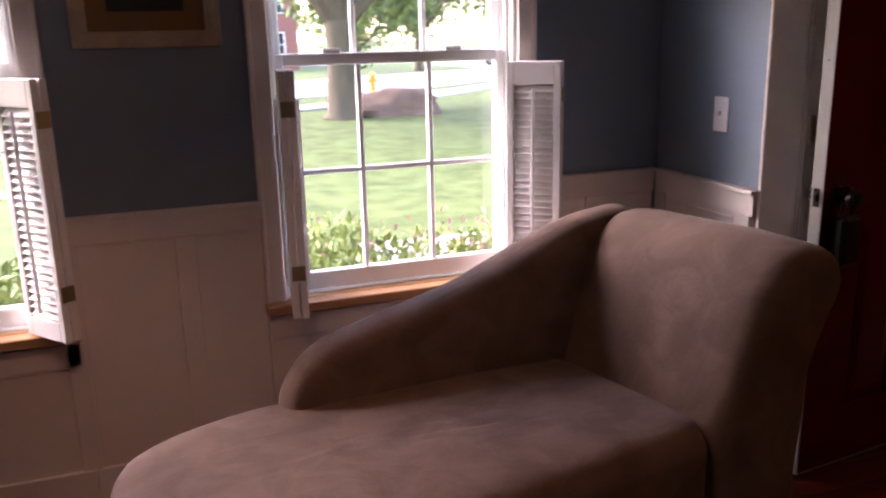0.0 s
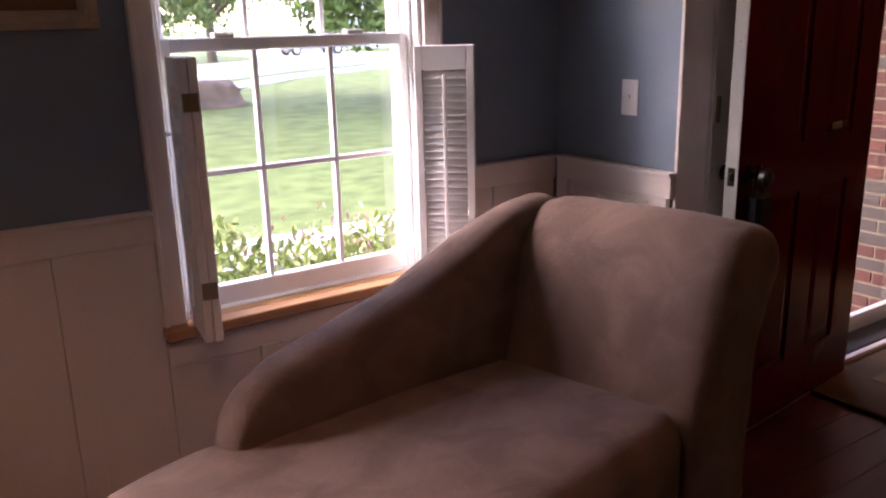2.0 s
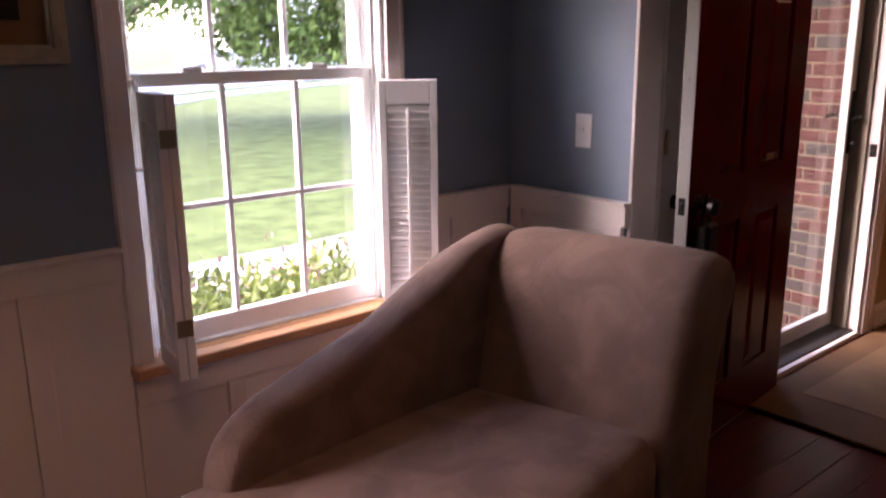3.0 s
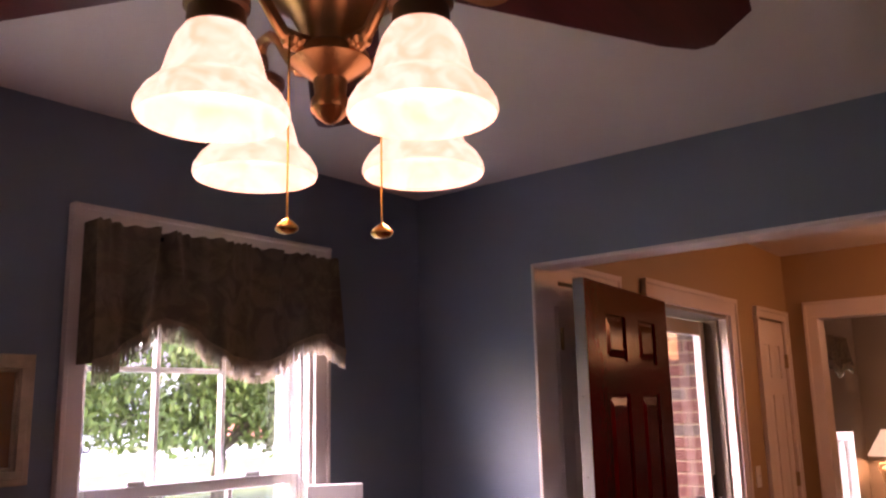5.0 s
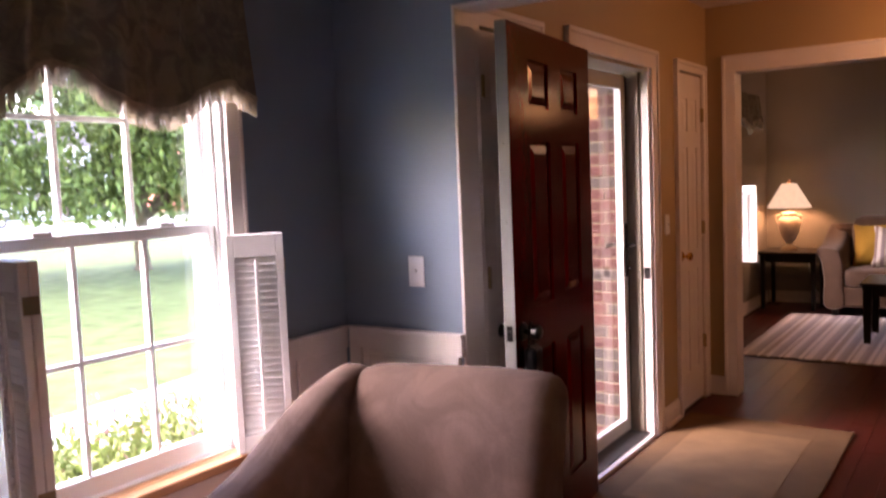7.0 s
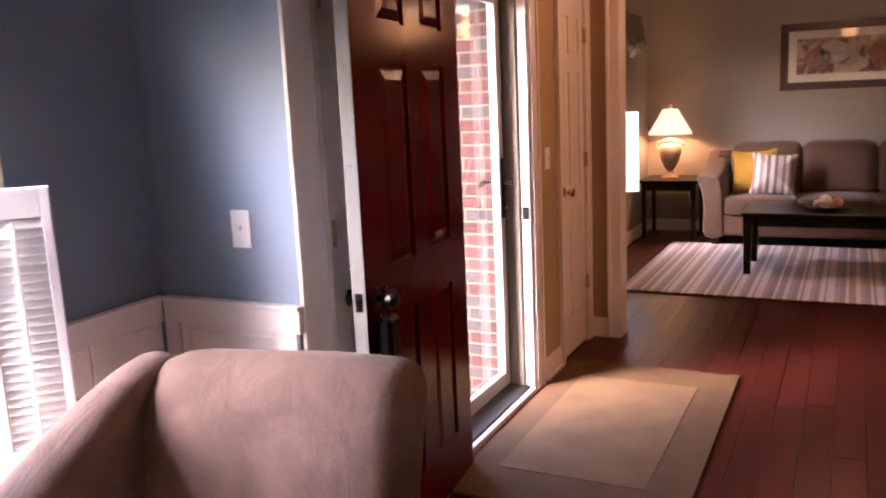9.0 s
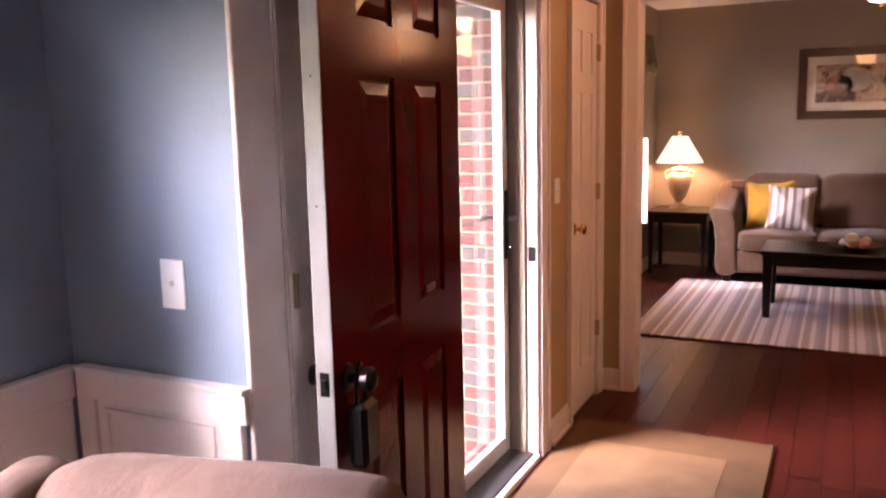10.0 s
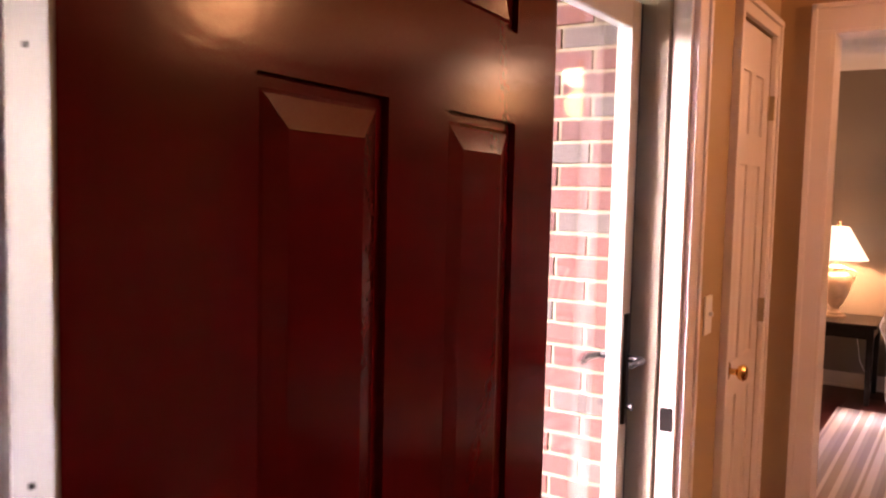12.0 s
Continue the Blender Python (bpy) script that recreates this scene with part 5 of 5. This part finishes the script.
def leafy(bm, rng, centre, radius, count, size):
    for _ in range(count):
        d = Vector((rng.gauss(0, 1), rng.gauss(0, 1), rng.gauss(0, 1))).normalized() * radius * (0.45 + 0.6 * rng.random())
        p = Vector(centre) + Vector((d.x, d.y, d.z * 0.8))
        e = Euler((rng.uniform(0, 6.28), rng.uniform(0, 6.28), rng.uniform(0, 6.28))).to_matrix()
        s = size * rng.uniform(0.6, 1.3)
        vs = [bm.verts.new(p + e @ Vector(q)) for q in ((-s, 0, 0), (0, -s * 0.45, 0.15 * s), (s, 0, 0), (0, s * 0.45, 0.15 * s))]
        bm.faces.new(vs)


def tree(x, y, h, spread, trunk_r, seed, label, low, leaves=5000, size=0.13, droop=()):
    rng = random.Random(seed)
    t = thing("tree", label, "tree", pose(x, y, GZ - 0.02))
    bm = tube([(0, 0, 0), (0.02, 0, 0.15), (0.0, 0.03, 0.6), (0.05, 0, low * 0.7), (0.0, 0.0, low)], [trunk_r * 1.5, trunk_r * 1.12, trunk_r, trunk_r * 0.95, trunk_r * 1.05], 14)
    clumps = []
    for k in range(9):
        a = k * 2.4 + rng.uniform(-0.4, 0.4)
        r = spread * rng.uniform(0.55, 0.95)
        z1 = low + (h - low) * rng.uniform(0.05, 0.75)
        mid = (math.cos(a) * r * 0.45, math.sin(a) * r * 0.45, low + (z1 - low) * 0.65 + 0.2)
        end = (math.cos(a) * r, math.sin(a) * r, z1)
        tube([(0, 0, low * 0.9), mid, end], [trunk_r * 0.6, trunk_r * 0.38, trunk_r * 0.08], 8, bm)
        clumps += [(end, spread * 0.36), (mid, spread * 0.30)]
        for _ in range(3):
            e2 = (end[0] + rng.uniform(-1, 1) * spread * 0.35, end[1] + rng.uniform(-1, 1) * spread * 0.35, end[2] + rng.uniform(-0.1, 0.6) * spread * 0.4)
            tube([mid, e2], [trunk_r * 0.22, trunk_r * 0.05], 5, bm)
            clumps.append((e2, spread * 0.27))
    part("trunk", bm, BARK, t, "rough grey brown trunk and limbs", True)
    for p, r in droop:
        clumps.append((p, r))
    bm = bmesh.new()
    tot = sum(r ** 2 for _, r in clumps)
    for p, r in clumps:
        leafy(bm, rng, p, r, int(leaves * r * r / tot), size)
    tagged(part("crown", bm, LEAF, t, "loose green crown"), kind="stuff")
    return t


tree(5.33, 19.8, 12.0, 6.5, 0.34, 3, "large shade tree with low spreading limbs on the lawn", 2.3, 16000, 0.15)
tree(12.4, 17.9, 8.0, 3.1, 0.16, 8, "young leafy tree on the lawn", 1.3, 17000, 0.12, [((-1.5, -0.9, 1.9), 1.0), ((-2.4, 0.2, 2.2), 1.2), ((1.5, 0, 1.8), 1.0), ((0, 0.9, 2.0), 1.2), ((-3.2, 0.6, 3.0), 1.4), ((2.4, 0.4, 2.4), 1.2), ((-0.4, -1.4, 2.9), 1.3), ((0.8, -1.2, 3.8), 1.4), ((0.9, -1.0, 2.2), 1.2), ((-2.8, -0.8, 3.6), 1.5)])
tree(16.0, 45.5, 8.0, 4.5, 0.25, 12, "broad tree across the street", 2.2, 5000, 0.2)
tree(0.0, 38.0, 8.0, 4.5, 0.25, 15, "broad tree across the street", 2.2, 5000, 0.2)
tree(33.0, 36.0, 9.0, 5.0, 0.3, 18, "broad tree across the street", 2.4, 5000, 0.2)
tree(-11.0, 37.5, 9.0, 5.0, 0.3, 21, "broad tree across the street", 2.4, 5000, 0.2)
tree(11.2, 42.0, 6.5, 3.0, 0.2, 25, "blue green tree across the street", 1.0, 4000, 0.16, [((0, 0, 1.6), 1.6)])

rng = random.Random(11)
shrubs = []
for k in range(11):
    sx = -1.0 + k * 0.42 + rng.uniform(-0.08, 0.08)
    sy = 3.75 + rng.uniform(-0.12, 0.15)
    sh = thing("flowering_shrub", "low pale green shrub with pink blossom under the window", "shrub", pose(sx, sy, GZ), "shrubs under the windows")
    bm = bmesh.new()
    leafy(bm, rng, (0, 0, 0.66 + rng.uniform(-0.10, 0.10) + (0.12 if k == 5 else 0)), 0.40, 1900, 0.026)
    tagged(part("foliage", bm, SHRUB, sh), kind="stuff")
    bm = bmesh.new()
    leafy(bm, rng, (0, 0, 0.78), 0.38, 110, 0.020)
    tagged(part("blossom", bm, BLOSSOM, sh, "small pink blossoms"), kind="stuff")
    bm = bmesh.new()
    for _ in range(7):
        a = rng.uniform(0, 6.28)
        tube([(0, 0, 0), (0.12 * math.cos(a), 0.12 * math.sin(a), 0.38), (0.24 * math.cos(a), 0.24 * math.sin(a), 0.70)], [0.008, 0.006, 0.003], 5, bm)
    part("stems", bm, BARK, sh)

boulder = thing("boulder", "low grey brown boulder on the lawn beside the tree", "boulder", pose(6.95, 20.7, GZ - 0.05))
bm = bmesh.new()
bmesh.ops.create_icosphere(bm, subdivisions=4, radius=1.0)
for v in bm.verts:
    v.co *= 1 + 0.30 * noise.noise(v.co * 1.6) + 0.10 * noise.noise(v.co * 5)
    v.co = Vector((v.co.x * 1.40, v.co.y * 0.95, max(v.co.z, -0.2) * 0.66))
part("stone", bm, ROCK, boulder, smooth=True)

hyd = thing("fire_hydrant", "yellow fire hydrant beside the street", "hydrant", pose(8.55, 28.6, GZ + 0.02))
part("barrel", lathe([(0.0, 0.0), (0.15, 0.0), (0.15, 0.04), (0.10, 0.05), (0.10, 0.5), (0.13, 0.51), (0.13, 0.56), (0.11, 0.62), (0.06, 0.69), (0.02, 0.70), (0.02, 0.74), (0.0, 0.74)], 18), HYDRANT, hyd, smooth=True)
for s in (-1, 1):
    part("outlet", tube([(0, 0, 0.42), (s * 0.17, 0, 0.42)], [0.055, 0.06]), HYDRANT, hyd)


def house(x, y, w, d, h, wall, label):
    hs = thing("house", label, "house", pose(x, y, GZ))
    part("wall", boxes((0, w, 0, d, 0, h)), wall, hs)
    bm = bmesh.new()
    vs = [bm.verts.new(p) for p in ((-0.5, -0.5, h), (w + 0.5, -0.5, h), (w + 0.5, d + 0.5, h), (-0.5, d + 0.5, h), (-0.5, d / 2, h + 2.4), (w + 0.5, d / 2, h + 2.4))]
    for q in ((0, 1, 5, 4), (2, 3, 4, 5), (0, 4, 3), (1, 2, 5), (3, 2, 1, 0)):
        bm.faces.new([vs[i] for i in q])
    part("roof", bm, ROOFING, hs)
    n = max(2, int(w / 2.6))
    for f in range(2 if h > 4 else 1):
        for k in range(n):
            if f == 0 and k == n // 2:
                part("door", boxes((k * w / n + 0.6, k * w / n + 1.6, -0.06, 0.0, 0.2, 2.3)), FRAMEWOOD, hs)
                continue
            wx, wz = k * w / n + 0.6, 0.9 + f * 2.7
            fr = part("window", boxes((wx - 0.1, wx, -0.06, 0, wz - 0.1, wz + 1.5), (wx + 1.1, wx + 1.2, -0.06, 0, wz - 0.1, wz + 1.5), (wx, wx + 1.1, -0.06, 0, wz - 0.1, wz), (wx, wx + 1.1, -0.06, 0, wz + 1.4, wz + 1.5), (wx, wx + 1.1, -0.05, 0, wz + 0.67, wz + 0.73)), SIDING, hs)
            part("pane", boxes((wx, wx + 1.1, -0.02, -0.004, wz, wz + 1.4)), DARKGLASS, fr)
    return hs


house(-2.0, 55, 13, 9, 5.6, HOUSEBRICK, "red brick two-storey house across the street")
house(29.0, 58, 13, 9, 5.4, SIDING, "white sided two-storey house across the street")
house(48.0, 60, 14, 9, 5.6, HOUSEBRICK, "red brick two-storey house across the street")
house(-20.0, 55, 13, 9, 3.2, SIDING, "white sided house across the street")


def car(x, y, label):
    c = thing("car", label, "car", pose(x, y, GZ + 0.06))
    prof = [(-2.2, 0.35), (2.15, 0.35), (2.25, 0.55), (2.2, 0.78), (1.5, 0.90), (1.1, 0.95), (0.55, 1.38), (-0.9, 1.42), (-1.6, 1.0), (-2.2, 0.92), (-2.28, 0.6)]
    part("body", pillow([tuple(p) for p in smooth_loop(prof, 4)], [(0.12, -0.85), (0.03, -0.82), (0, -0.7), (0, 0.7), (0.03, 0.82), (0.12, 0.85)], lambda a, b, h: (a, h, b)), CARPAINT, c, smooth=True)
    part("window", boxes((-1.15, 0.55, -0.853, 0.853, 0.98, 1.27), bevel=0.02), DARKGLASS, c)
    for wx in (-1.4, 1.4):
        for wy in (-0.78, 0.78):
            wh = part("wheel", tube([(wx, wy - 0.1, 0.32), (wx, wy + 0.1, 0.32)], 0.32, 20), RUBBER, c)
            part("rim", tube([(wx, wy - 0.11, 0.32), (wx, wy + 0.11, 0.32)], 0.18, 14), CARPAINT, wh)
    return c


strip("pavement_4", [(24.0, 46.0), (24.0, 58)], 7.0, GZ + 0.07, 0.3, CONCRETE, "pale driveway across the street")
car(23.6, 49.0, "silver car parked on a driveway across the street")

# ---- brick side of the porch ----
structure("wall_porch_east", boxes((4.578, 4.70, FRONT_Y + T + 0.002, 3.03, GZ, 2.6)), MORTAR, "pale mortar behind the red porch bricks", "wall")
porch = bpy.data.objects["wall_porch_east"]
HB, LB, J = 0.0577, 0.194, 0.0105


def brick_mesh(length):
    bm = boxes((-0.005, 0.006, 0, length, 0, HB), bevel=0.002)
    me = bpy.data.meshes.new("brick")
    bm.to_mesh(me)
    bm.free()
    me.materials.append(BRICK)
    return me


whole, half = brick_mesh(LB), brick_mesh(LB / 2 - J / 2)
rng = random.Random(5)
zc, course = -0.2246, 1
while zc < 2.5:
    yy = 2.425
    short = course % 2 == 1
    while yy < 3.0:
        me = half if short else whole
        ln = LB / 2 - J / 2 if short else LB
        if yy + ln > 3.03:
            break
        b = new("brick", me)
        b.parent = porch
        b.location = (4.578 - 0.0 + rng.uniform(-0.0015, 0.0015), yy + rng.uniform(-0.001, 0.001), zc)
        yy += ln + J
        short = False
    zc += HB + J
    course += 1

# ---- floors ----
structure("floor_slab", boxes((WEST_X - 0.2, FAR_X + 0.2, -2.8, FRONT_Y + 0.05, -0.25, -0.012), (WEST_X - 0.2, 3.28, FRONT_Y + 0.05, 3.03, -0.25, -0.012), (4.70, FAR_X + 0.2, FRONT_Y + 0.05, 3.05, -0.25, -0.012)), SLAB, "dark slab below the planks", "floor")
floor = tagged(thing("floor", "dark cherry hardwood plank floor", "floor"), kind="structure")
PW = 0.127


def plank_mesh(length):
    bm = boxes((0, length, 0, PW - 0.0012, -0.012, 0.0), bevel=0.0008)
    me = bpy.data.meshes.new("plank")
    bm.to_mesh(me)
    bm.free()
    me.materials.append(PLANK)
    return me


lengths = {n: plank_mesh(n - 0.0015) for n in (0.9, 1.4, 1.9)}
rng = random.Random(2)
rest = bmesh.new()
count = 0
for r in range(-21, 23):
    y = r * PW
    if y < -2.6 or y + PW > 2.84:
        continue
    xx = (WEST_X if y > SOUTH_Y - PW else LIV_X + T) + rng.choice((0.0, -0.06, -0.03))
    while xx < FAR_X - 0.5:
        n = rng.choice((0.9, 1.4, 1.4, 1.9))
        if y < 2.30 - PW * 0.5 or not (3.28 < xx + n and xx < 4.70):
            if 1.9 < xx < 7.2 and y > -0.6 and count < 300:
                p = new("plank", lengths[n])
                p.parent = floor
                p.location = (xx, y, 0.0)
                count += 1
            else:
                box(rest, xx, min(xx + n - 0.0015, FAR_X + 0.08), y, y + PW - 0.0018, -0.012, 0.0)
        xx += n
tagged(part("far_planks", rest, PLANK, floor), kind="stuff")
